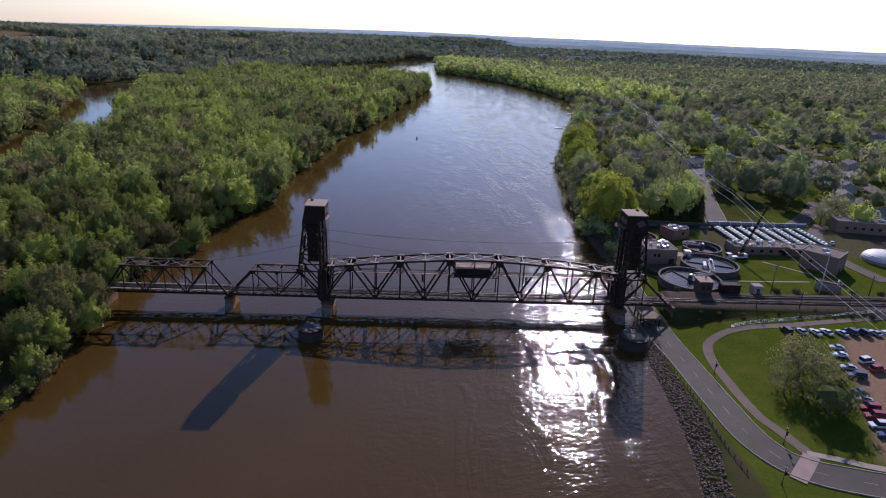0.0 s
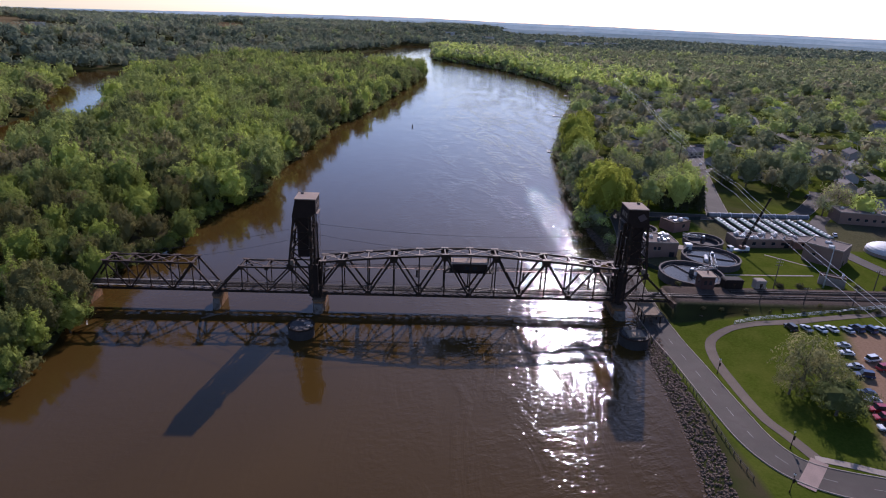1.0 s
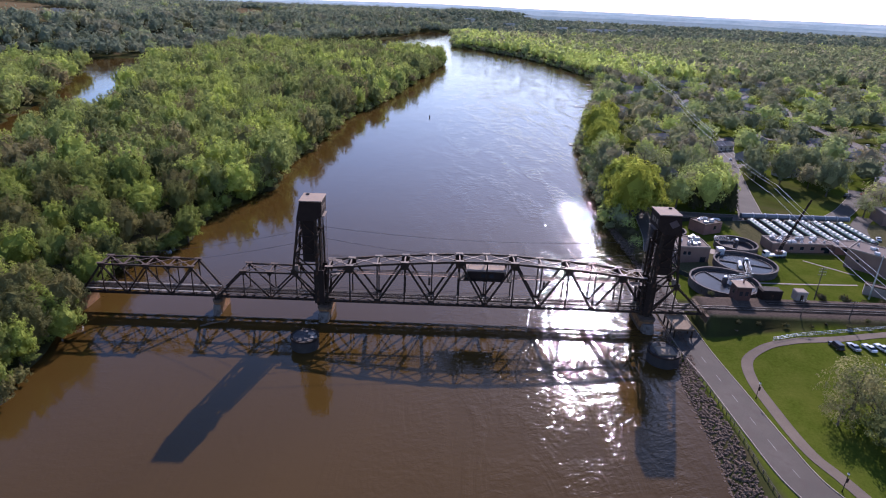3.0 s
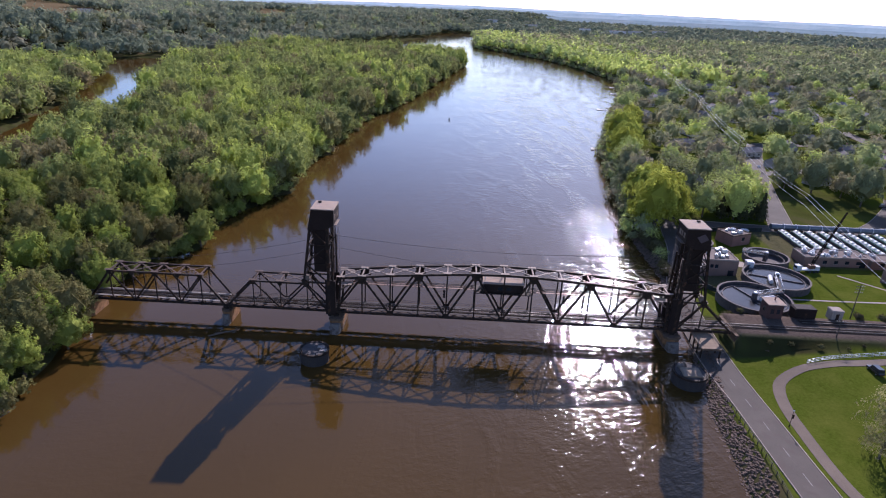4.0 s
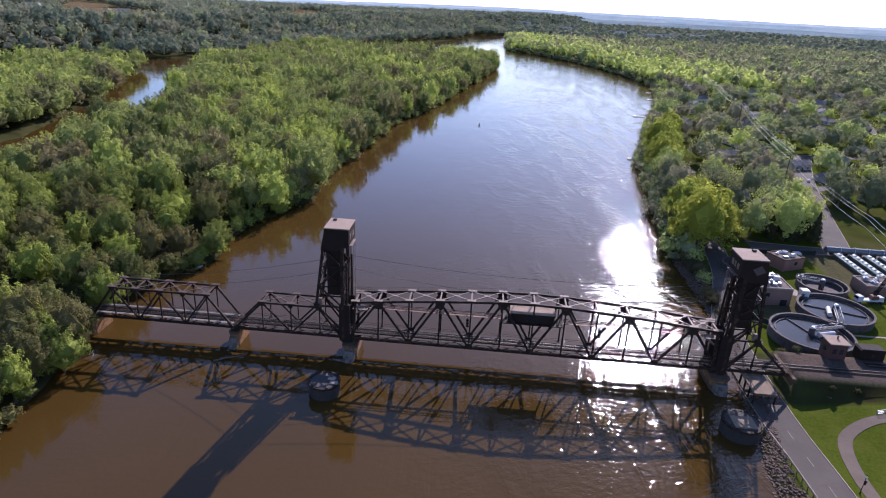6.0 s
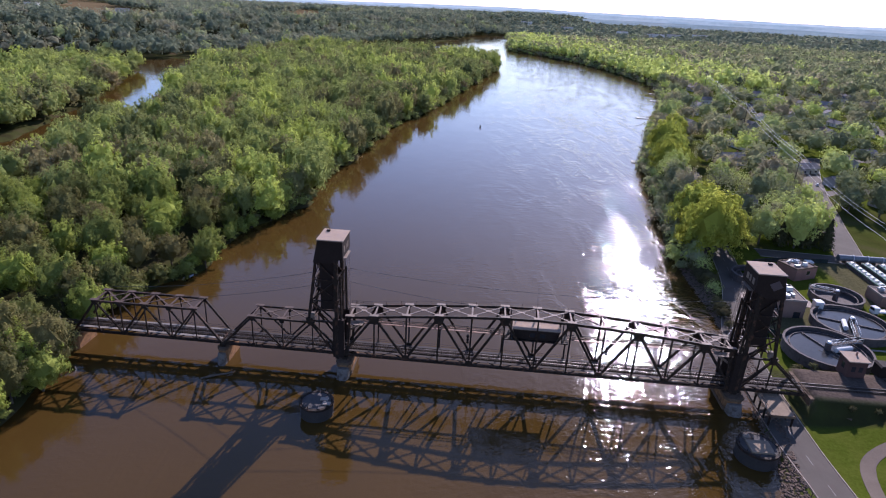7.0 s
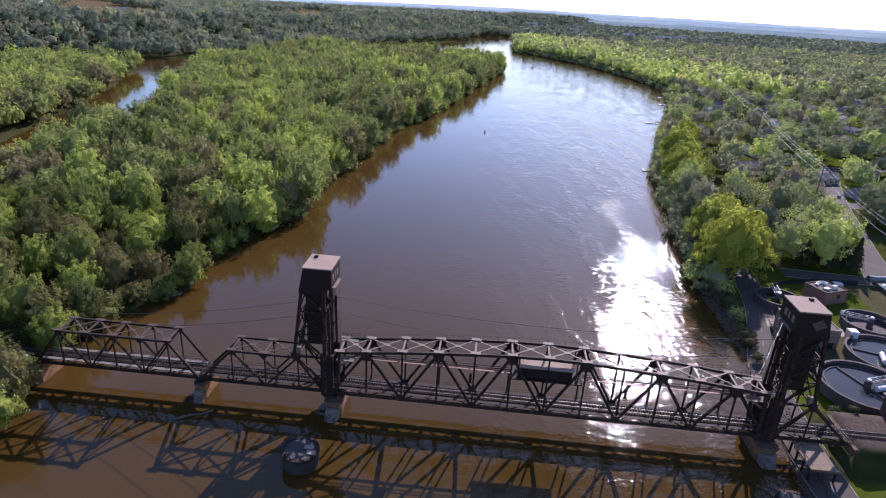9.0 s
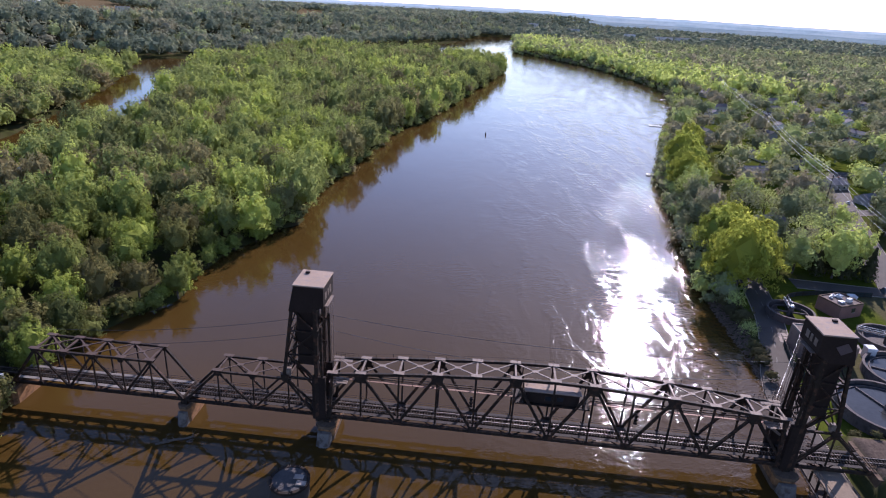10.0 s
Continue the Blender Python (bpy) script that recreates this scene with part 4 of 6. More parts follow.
def road_canopy():
    root = thing("road_canopy", (110.2, 0.5, height(112, 0)), "flat concrete shelter slab over the road beneath the bridge", "canopy")
    z = 4.6 - root.location.z
    bm = B()
    box(bm, (-2.9, -4.6, z - 0.35), (2.9, 5.2, z), 0.05)
    part("slab", bm, M_TANSLAB, root)
    for x in (-2.7, 2.7):
        for y in (-4.2, -1.2, 1.8, 4.8):
            bm = B()
            box(bm, (x - 0.2, y - 0.2, 0), (x + 0.2, y + 0.2, z - 0.35), 0.04)
            part("post", bm, M_STEEL, root)
        bm = B()
        beam(bm, (x, -4.6, z + 0.9), (x, 5.2, z + 0.9), 0.07)
        part("rail", bm, M_STEEL, root)
    bm = B()
    box(bm, (-3.0, -4.75, z - 0.5), (3.0, -4.6, z + 0.1))
    part("edge_beam", bm, M_CONC, root)


road_canopy()


# ---- rails on the embankments ----
def track(x0, x1, y0, y1, z, label):
    root = thing("railway_track", (x0, y0, z), label, "track", kind="structure")
    L = math.hypot(x1 - x0, y1 - y0)
    root.rotation_euler = (0, 0, math.atan2(y1 - y0, x1 - x0))
    for y in (-0.72, 0.72):
        bm = B()
        beam(bm, (0, y, 0.30), (L, y, 0.30), 0.10, 0.16)
        part("rail", bm, M_RAIL, root)
    bm = B()
    box(bm, (-0.12, -1.3, 0.0), (0.12, 1.3, 0.22))
    first = part("tie", bm, M_TIE, root)
    for i in range(int(L / 0.65)):
        ob = first if i == 0 else new("tie", first.data)
        ob.parent = root
        ob.location = (i * 0.65, random.uniform(-0.06, 0.06), 0)
    lay(root)


track(116.5, 250, 3.1, 3.6, 9.06, "main line track with dark ties")
track(140, 250, 7.6, 8.4, 9.06, "second track on the embankment")
track(-73, -140, 3.1, 3.1, 8.86, "single track leading into the woods")


def signal_mast(x, y, z):
    root = thing("signal_mast", (x, y, z), "grey railway signal mast with hooded lamp head at the bridge end", "signal")
    bm = B()
    tube(bm, [(0, 0, 0), (0, 0, 5.2)], 0.09, 8)
    part("mast", bm, M_GALV, root)
    bm = B()
    box(bm, (-0.35, -0.12, 4.0), (0.35, 0.12, 5.1), 0.04)
    head = part("signal_head", bm, M_STEEL, root, "dark signal head")
    for zz in (4.3, 4.75):
        bm = B()
        tube(bm, [(0, -0.13, zz), (0, -0.34, zz)], [0.13, 0.15], 10)
        part("hood", bm, M_STEEL, head)
    bm = B()
    box(bm, (0.5, -0.4, 0.0), (1.3, 0.4, 1.6), 0.04)
    part("relay_cabinet", bm, M_GALV, root, "grey relay cabinet")
    lay(root)


signal_mast(-75.5, -0.6, 8.9)


# ---- roads, paths, banks ----
def smooth_line(pts, gap=1.5):
    """A line through the points, rounded, with a point every gap metres or so."""
    P = [Vector(p) for p in pts]
    P = [P[0] * 2 - P[1]] + P + [P[-1] * 2 - P[-2]]
    out = []
    for i in range(1, len(P) - 2):
        a, b, c, d = P[i - 1:i + 3]
        n = max(2, int((c - b).length / gap))
        for k in range(n):
            t = k / n
            out.append(0.5 * (2 * b + (c - a) * t + (2 * a - 5 * b + 4 * c - d) * t * t + (3 * b - a - 3 * c + d) * t ** 3))
    return out + [P[-2]]


def strip_mesh(line, left, right, lift, thick):
    """A ribbon on the ground beside a line, from left to right of it in metres, with edges going down."""
    bm = B()
    n = len(line)
    rows = []
    for i, p in enumerate(line):
        d = (line[min(i + 1, n - 1)] - line[max(i - 1, 0)]).normalized()
        s = Vector((d.y, -d.x))
        k = max(2, int(abs(right - left) / 2.0) + 1)
        pts = [p + s * (left + (right - left) * j / (k - 1)) for j in range(k)]
        z = [float(v) for v in land(np.array([q.x for q in pts]), np.array([q.y for q in pts]))]
        zc = sum(z) / k
        top = [bm.verts.new((q.x, q.y, max(zz, zc - 0.3) + lift)) for q, zz in zip(pts, z)]
        a = bm.verts.new((pts[0].x, pts[0].y, top[0].co.z - thick))
        b = bm.verts.new((pts[-1].x, pts[-1].y, top[-1].co.z - thick))
        rows.append([a] + top + [b])
    for r0, r1 in zip(rows, rows[1:]):
        for j in range(len(r0) - 1):
            bm.faces.new((r0[j], r0[j + 1], r1[j + 1], r1[j]))
    bmesh.ops.recalc_face_normals(bm, faces=bm.faces)
    return bm


def road(pts, width, label, kerb=True, material=None, name="road", lift=0.14, marks=False):
    line = smooth_line(pts)
    tagged(finish(name, strip_mesh(line, -width / 2, width / 2, lift, 0.35), material or M_ASPHALT), label, name, kind="structure")
    if kerb:
        for s in (-1, 1):
            a, b = sorted((s * width / 2, s * (width / 2 + 0.22)))
            tagged(finish("kerb", strip_mesh(line, a, b, lift + 0.13, 0.5), M_CONC_PALE), "pale concrete kerb along the road", "kerb", kind="structure")
    if marks:
        for i in range(2, len(line) - 3, 6):
            tagged(finish("road_marking", strip_mesh(line[i:i + 3], -0.08, 0.08, lift + 0.012, 0.01), M_PAINT), "worn pale centre line dash", "road marking", "road markings", kind="structure")
    return line


RIVER_ROAD = [(190, -99), (160, -90.5), (140, -85.2), (128, -81.5), (121.5, -79.0), (117.3, -76.3), (114.3, -72.4), (112.2, -64.8), (111.9, -52), (112.2, -30), (111.9, -8), (112.6, 12), (114.5, 32), (118, 47), (122.5, 60), (128.5, 80), (132, 100), (136, 125), (141, 160), (150, 205), (162, 250)]
road(RIVER_ROAD, 8.4, "grey asphalt riverside road with pale kerbs", marks=True)
road([(187, 112), (192, 126), (203, 160), (215, 195), (222, 216), (240, 262), (262, 310)], 11, "wide grey asphalt side street")
road([(150, 114), (187, 112), (225, 114), (262, 150), (276, 170)], 8, "asphalt street behind the treatment plant")
road([(300, 60), (320, 130), (335, 190), (356, 258), (363, 312), (382, 431), (433, 594), (470, 760)], 10, "residential street with pale kerbs")
road([(262, 150), (335, 190), (420, 215), (560, 250)], 8, "residential cross street")
road([(222, 216), (300, 245), (356, 258), (480, 300)], 8, "residential cross street")
road([(262, 310), (363, 330), (480, 390)], 8, "residential cross street")
road([(127, 71), (137, 69), (150, 66)], 6, "pale concrete drive into the plant", False, M_CONC_PALE)
road([(225, 40), (222, 70), (232, 100), (248, 120)], 7, "plant service road", False, M_ASPHALT)
road([(221, 1.4), (196.5, 1.1), (172, -3.2), (155.6, -6.8), (141.2, -8.5), (133.2, -9.9), (126.4, -13.9), (123.1, -18.8), (120.9, -27.6), (119.9, -38.6), (119.2, -49.7), (119.4, -57.8), (121.0, -63.8), (122.9, -72.4)], 3.0,
     "brown asphalt footpath curving through the lawn", False, M_PATH, "footpath", 0.10)
road([(122.6, -72.0), (129.6, -74.8), (136.4, -77.8), (155, -83.5), (180, -91)], 2.0, "pale concrete pavement beside the road", False, M_CONC_PALE, "pavement", 0.12)
road([(123.0, -73.0), (119.0, -77.1), (114.9, -81.2)], 3.6, "pink concrete crossing", False, M_CROSS, "crossing", 0.165)
road([(152, 36.5), (165, 36.6), (178, 37), (191, 37.6)], 0.9, "pale narrow walk across the plant lawn", False, M_CONC_PALE, "footpath", 0.08)
road([(183, 60), (196, 47)], 0.8, "pale narrow walk to the brick building", False, M_CONC_PALE, "footpath", 0.08)


def stones():
    """Riprap along the bank: many rough blocks in one sheet."""
    rng = np.random.default_rng(4)
    base = []
    for k in range(6):
        bm = B()
        bmesh.ops.create_cone(bm, cap_ends=True, cap_tris=True, segments=6, radius1=0.95, radius2=0.6, depth=1.2)
        bmesh.ops.triangulate(bm, faces=bm.faces)
        bm.verts.ensure_lookup_table()
        v = np.array([x.co[:] for x in bm.verts]) * rng.uniform(0.7, 1.25, (len(bm.verts), 1)) * np.array([1, 0.8, 0.6])
        f = np.array([[q.index for q in x.verts] for x in bm.faces])
        base.append((v, f))
        bm.free()
    V, F, n = [], [], 0
    bank = np.array(EAST_BANK)[::-1]
    ys = rng.uniform(-135, 100, 5600)
    xs = np.interp(ys, bank[:, 1], bank[:, 0]) + rng.uniform(-0.9, 4.8, 5600)
    for x, y, z in zip(xs, ys, land(xs, ys)):
        s = rng.uniform(0.22, 0.62)
        a = rng.uniform(0, 6.28)
        v, f = base[rng.integers(6)]
        c, sn = math.cos(a), math.sin(a)
        V.append(v @ np.array([[c, sn, 0], [-sn, c, 0], [0, 0, 1]]) * s + np.array([x, y, max(z, -0.2) + 0.05]))
        F.append(f + n)
        n += len(v)
    me = bpy.data.meshes.new("riprap")
    me.from_pydata(np.concatenate(V).tolist(), [], np.concatenate(F).tolist())
    me.materials.append(M_STONE)
    tagged(new("riprap", me), "bank of broken limestone riprap along the river", "rocks", kind="stuff")


stones()


def rail_fence(pts, h, gap, label, material, name, rails=2, screened=False):
    line = smooth_line(pts, gap)
    p0 = line[0]
    root = thing(name, (p0.x, p0.y, height(p0.x, p0.y)), label, "fence")
    o = root.location
    zs = [height(p.x, p.y) for p in line]
    bm = B()
    box(bm, (-0.07, -0.07, -0.2), (0.07, 0.07, h))
    first = part("post", bm, material, root)
    for i, (p, z) in enumerate(zip(line, zs)):
        ob = first if i == 0 else new("post", first.data)
        ob.parent = root
        ob.location = Vector((p.x, p.y, z)) - o
    for r in range(rails):
        bm = B()
        zz = h * (1 - 0.45 * r) - 0.05
        tube(bm, [Vector((p.x, p.y, z + zz)) - o for p, z in zip(line, zs)], 0.055, 5)
        part("rail", bm, material, root)
    if screened:
        for (p, z), (q, w) in zip(zip(line, zs), zip(line[1:], zs[1:])):
            bm = B()
            beam(bm, Vector((p.x, p.y, z + h * 0.5)) - o, Vector((q.x, q.y, w + h * 0.5)) - o, 0.03, h * 0.86)
            part("screen_panel", bm, M_SCREEN, root, "dark green mesh screen")


M_SCREEN = surface("dark_green_screen_mesh", (0.016, 0.026, 0.020), 0.9, 0.0, 0.4, 6.0, 0.3, 0.1)
rail_fence([(106.4, -12), (106.9, -30), (106.3, -47), (105.0, -61), (104.3, -71), (104.6, -79)], 1.1, 2.4, "dark timber rail fence above the riprap", M_WOODPOLE, "fence")
rail_fence([(136, -7.2), (156.5, -3.2), (173.8, 0.6), (196.3, 2.8)], 1.1, 2.2, "pale metal railing along the footpath", M_GALV, "railing", 3)
rail_fence([(140.5, 24), (128, 42), (124.5, 52), (127, 66)], 2.0, 2.6, "dark screened mesh fence round the plant", M_STEEL, "fence", 3, True)
rail_fence([(135, 73), (139.5, 96), (152, 104), (175, 107)], 2.0, 2.6, "dark screened mesh fence round the plant", M_STEEL, "fence", 3, True)


# ---- water treatment plant ----
def settling_tank(x, y, r, top, full, turn, label):
    z = height(x, y)
    root = thing("settling_tank", (x, y, z), label, "tank", "settling tanks")
    h = top - z
    bm = B()
    ring(bm, (0, 0), r - 0.45, r, -0.3, h, 64)
    part("wall", bm, M_TANK, root)
    bm = B()
    ring(bm, (0, 0), r - 0.6, r + 0.12, h, h + 0.14, 64)
    part("coping", bm, M_TANK, root)
    bm = B()
    g = bmesh.ops.create_cone(bm, cap_ends=True, segments=64, radius1=r - 0.45, radius2=r - 0.45, depth=0.1)["verts"]
    bmesh.ops.translate(bm, verts=g, vec=(0, 0, h - (1.1 if full else 2.4)))
    part("water" if full else "floor", bm, M_TANKWATER if full else M_TANK, root, "still grey-blue water" if full else "dry dark tank floor")
    bm = B()
    ring(bm, (0, 0), r - 2.0, r - 1.7, h - 1.5, h - 0.75, 48)
    part("weir", bm, M_TANK, root)
    bm = B()
    tube(bm, [(0, 0, h - 2.4), (0, 0, h + 1.2)], 0.9, 16)
    part("centre_column", bm, M_TANK, root)
    c, s = math.cos(turn), math.sin(turn)
    for side in (-0.7, 0.7):
        bm = B()
        L = r + 0.2
        a, b = Vector((-s * side, c * side, h + 0.35)), Vector((c * L - s * side, s * L + c * side, h + 0.35))
        beam(bm, a, b, 0.14, 0.16)
        part("walkway_girder", bm, M_GALV, root)
        bm = B()
        for k in range(8):
            beam(bm, a.lerp(b, k / 8) + Vector((0, 0, 0.08 + 1.1 * (k % 2))), a.lerp(b, (k + 1) / 8) + Vector((0, 0, 0.08 + 1.1 * ((k + 1) % 2))), 0.07)
        part("walkway_lattice", bm, M_GALV, root)
        bm = B()
        beam(bm, a + Vector((0, 0, 1.2)), b + Vector((0, 0, 1.2)), 0.07)
        for k in range(7):
            p = a.lerp(b, k / 6)
            beam(bm, p, p + Vector((0, 0, 1.2)), 0.06)
        part("walkway_rail", bm, M_GALV, root)
    bm = B()
    beam(bm, (0, 0, h + 0.5), (c * (r + 0.2), s * (r + 0.2), h + 0.5), 1.3, 0.08)
    part("walkway_deck", bm, M_DECK, root)
    if full:
        bm = B()
        tube(bm, [(c * 0.6 + s * 2.2, s * 0.6 - c * 2.2, h - 0.1), (c * r * 0.52 + s * 2.2, s * r * 0.52 - c * 2.2, h - 0.1)], 0.75, 14)
        part("feed_drum", bm, M_WHITE, root, "pale horizontal feed drum")
    for q in (1, -1):
        bm = B()
        beam(bm, (0, 0, h - 0.9), (-s * q * (r - 2.4), c * q * (r - 2.4), h - 0.9), 0.35, 0.5)
        part("scraper_arm", bm, M_TANK, root)
    bm = B()
    g = bmesh.ops.create_cone(bm, cap_ends=True, segments=12, radius1=0.9, radius2=0.5, depth=1.0)["verts"]
    bmesh.ops.translate(bm, verts=g, vec=(0, 0, h + 1.2))
    part("drive_unit", bm, M_GALV, root)


settling_tank(138.2, 32.0, 12.0, 5.2, True, radians(20), "round concrete settling tank full of grey water beside the railway")
settling_tank(154.2, 50.0, 11.6, 5.2, True, radians(250), "round concrete settling tank full of grey water with walkway")
settling_tank(160.4, 71.5, 8.6, 5.0, False, radians(160), "smaller round concrete tank with dark dry floor")
settling_tank(137.0, 86.0, 7.4, 4.6, False, radians(80), "low round concrete tank beside the trees")


def flat_building(x, y, w, d, top, turn, material, label, units, windows=(), seed=0, name="plant_building"):
    """A flat-roofed building with parapet, rooftop machinery and recessed windows on its two nearer sides."""
    rng = random.Random(seed)
    z = height(x, y)
    root = thing(name, (x, y, z, 0, 0, turn), label, "building")
    h = top - z
    bm = B()
    box(bm, (-w / 2, -d / 2, -0.5), (w / 2, d / 2, h - 0.5))
    part("wall", bm, material, root)
    bm = B()
    for a, b in (((-w / 2, -d / 2), (w / 2, -d / 2 + 0.35)), ((-w / 2, d / 2 - 0.35), (w / 2, d / 2)), ((-w / 2, -d / 2 + 0.35), (-w / 2 + 0.35, d / 2 - 0.35)), ((w / 2 - 0.35, -d / 2 + 0.35), (w / 2, d / 2 - 0.35))):
        box(bm, (*a, h - 0.5), (*b, h))
    part("parapet", bm, M_CONC_PALE if material is M_TANBRICK else M_CONC, root)
    bm = B()
    box(bm, (-w / 2 + 0.35, -d / 2 + 0.35, h - 0.5), (w / 2 - 0.35, d / 2 - 0.35, h - 0.3))
    part("roof", bm, M_FLATROOF, root)
    for i in range(units):
        bm = B()
        ux, uy = rng.uniform(-w / 2 + 1.5, w / 2 - 1.5), rng.uniform(-d / 2 + 1.3, d / 2 - 1.3)
        a, b, c = rng.uniform(0.3, 1.0), rng.uniform(0.3, 0.8), rng.uniform(0.4, 1.3)
        box(bm, (ux - a, uy - b, h - 0.3), (ux + a, uy + b, h - 0.3 + c), 0.06)
        if rng.random() < 0.5:
            tube(bm, [(ux, uy, h - 0.3 + c), (ux, uy, h + 0.1 + c)], 0.3, 10)
        part("rooftop_unit", bm, M_WHITE if rng.random() < 0.4 else M_GALV, root)
    for face, pos, z0, ww, hh in windows:
        bm = B()
        if face == "s":
            box(bm, (pos - ww / 2, -d / 2 - 0.03, z0), (pos + ww / 2, -d / 2 + 0.1, z0 + hh))
        elif face == "e":
            box(bm, (w / 2 - 0.1, pos - ww / 2, z0), (w / 2 + 0.03, pos + ww / 2, z0 + hh))
        else:
            box(bm, (-w / 2 - 0.03, pos - ww / 2, z0), (-w / 2 + 0.1, pos + ww / 2, z0 + hh))
        win = part("window", bm, M_GLASS, root)
        bm = B()
        if face == "s":
            box(bm, (pos - ww / 2 - 0.1, -d / 2 - 0.12, z0 - 0.15), (pos + ww / 2 + 0.1, -d / 2 - 0.031, z0 - 0.002))
        elif face == "e":
            box(bm, (w / 2 + 0.031, pos - ww / 2 - 0.1, z0 - 0.15), (w / 2 + 0.12, pos + ww / 2 + 0.1, z0 - 0.002))
        else:
            box(bm, (-w / 2 - 0.12, pos - ww / 2 - 0.1, z0 - 0.15), (-w / 2 - 0.031, pos + ww / 2 + 0.1, z0 - 0.002))
        part("sill", bm, M_CONC_PALE, win)
    return root


flat_building(135.2, 61.3, 13.6, 12.6, 8.9, 0, M_TANBRICK, "tan brick plant building with white rooftop machinery", 12, [("s", -3, 3.2, 1.2, 1.4), ("s", -1.2, 3.2, 1.2, 1.4), ("s", 4.5, 0.0, 2.2, 2.4)], 3)
flat_building(155.5, 92.0, 10.5, 9.0, 7.6, 25, M_BRICK, "small red brick plant building with grey roof", 6, [("s", 1.0, 2.0, 1.6, 1.6), ("e", 0.0, 2.0, 1.6, 1.6)], 5)
flat_building(187.0, 73.5, 26, 9.0, 6.7, 2, M_TANBRICK, "long tan brick plant building crowded with roof machinery", 22, [("s", -9 + 4.5 * i, 1.2, 1.6, 1.4) for i in range(5)] + [("s", 11, 0, 2.4, 2.4)], 7)
flat_building(207.0, 72.5, 13, 8.0, 6.2, 2, M_TANBRICK, "low tan brick wing with plain roof", 2, [("s", -2, 1.2, 2.0, 1.6), ("s", 3, 0, 1.6, 2.3)], 8)
flat_building(206.5, 55.0, 14.5, 13.0, 10.6, -48, M_TANBRICK, "square brown brick plant building with dark flat roof", 4, [("s", -3, 3, 1.2, 1.2), ("e", 3, 3, 1.2, 1.2), ("e", -2, 0, 2, 2.4)], 11)
flat_building(235.0, 34.0, 16, 12, 9.5, -40, M_BRICK, "red brick workshop with dark flat roof", 4, [("s", -4, 2, 1.2, 1.4), ("s", 0, 2, 1.2, 1.4)], 13)
flat_building(262, 112.0, 26, 12, 9.0, -10, M_TANBRICK, "long low brick building behind the plant", 5, [("s", -8 + 4 * i, 2, 1.5, 1.4) for i in range(5)], 14)
flat_building(192.5, 29.0, 3.2, 9.0, 6.6, 55, M_CONC_PALE, "long pale concrete bunker beside the lawn", 1, (), 15, "storage_bunker")


def cover_rows():
    """Eight rows of humped tank covers behind the long building."""
    for k in range(8):
        x = 183.5 + k * 6.1
        z = height(x, 92)
        root = thing("aeration_row", (x, 80.5, z), "row of white humped covers on green cradles", "filter row", "filter rows")
        bm = B()
        box(bm, (-1.7, 0, 0), (1.7, 26, 1.2), 0.05)
        part("base", bm, M_TANK, root)
        bm = B()
        for s in (-1.35, 1.35):
            beam(bm, (s, 0.2, 1.45), (s, 25.8, 1.45), 0.35, 0.5)
        part("cradle", bm, M_GREENCOVER, root)
        hump = B()
        n = 10
        a0 = [hump.verts.new((1.05 * math.cos(math.pi * i / n), -0.72, 1.05 * math.sin(math.pi * i / n))) for i in range(n + 1)]
        a1 = [hump.verts.new((1.05 * math.cos(math.pi * i / n), 0.72, 1.05 * math.sin(math.pi * i / n))) for i in range(n + 1)]
        for i in range(n):
            hump.faces.new((a0[i], a0[i + 1], a1[i + 1], a1[i]))
        hump.faces.new(a0), hump.faces.new(a1)
        first = part("cover", hump, M_WHITE, root)
        for i in range(9):
            ob = first if i == 0 else new("cover", first.data)
            ob.parent = root
            ob.location = (0, 1.6 + i * 2.85, 1.25)
        for i in range(8):
            bm = B()
            box(bm, (-1.1, 2.4 + i * 2.85, 1.21), (1.1, 3.65 + i * 2.85, 1.75))
            part("saddle", bm, M_GREENCOVER, root)


cover_rows()


def big_pipe():
    z = height(205, 110)
    root = thing("process_pipe", (180, 109.5, z), "large blue-grey horizontal pipe on saddles behind the filter rows", "pipe")
    for i in range(9):
        bm = B()
        tube(bm, [(i * 5.8, 0, 2.2), (i * 5.8 + 5.6, 0, 2.2)], 1.3, 18)
        part("pipe_section", bm, M_PIPE, root, smooth=False)
        bm = B()
        tube(bm, [(i * 5.8 + 5.55, 0, 2.2), (i * 5.8 + 5.85, 0, 2.2)], 1.5, 18)
        part("flange", bm, M_GALV, root)
        bm = B()
        box(bm, (i * 5.8 + 2.4, -1.1, 0), (i * 5.8 + 3.2, 1.1, 1.2))
        part("saddle", bm, M_CONC, root)


big_pipe()


def dome():
    z = height(240, 66)
    root = thing("storage_dome", (242, 65, z), "white domed storage tank on a grass plot", "dome")
    bm = B()
    n, rings = 28, 6
    R, H = 8.8, 3.6
    prev = None
    for j in range(rings + 1):
        a = j / rings * math.pi / 2
        r, zz = R * math.cos(a), 1.4 + H * math.sin(a)
        cur = [bm.verts.new((r * math.cos(k * math.tau / n), r * math.sin(k * math.tau / n), zz)) for k in range(n)] if j < rings else [bm.verts.new((0, 0, zz))]
        if prev:
            for k in range(n):
                bm.faces.new((prev[k], prev[(k + 1) % n], cur[(k + 1) % n], cur[k]) if len(cur) > 1 else (prev[k], prev[(k + 1) % n], cur[0]))
        prev = cur
    part("shell", bm, M_DOME, root)
    bm = B()
    ring(bm, (0, 0), R - 0.3, R + 0.05, -0.3, 1.42, n)
    part("base_wall", bm, M_CONC_PALE, root)


dome()


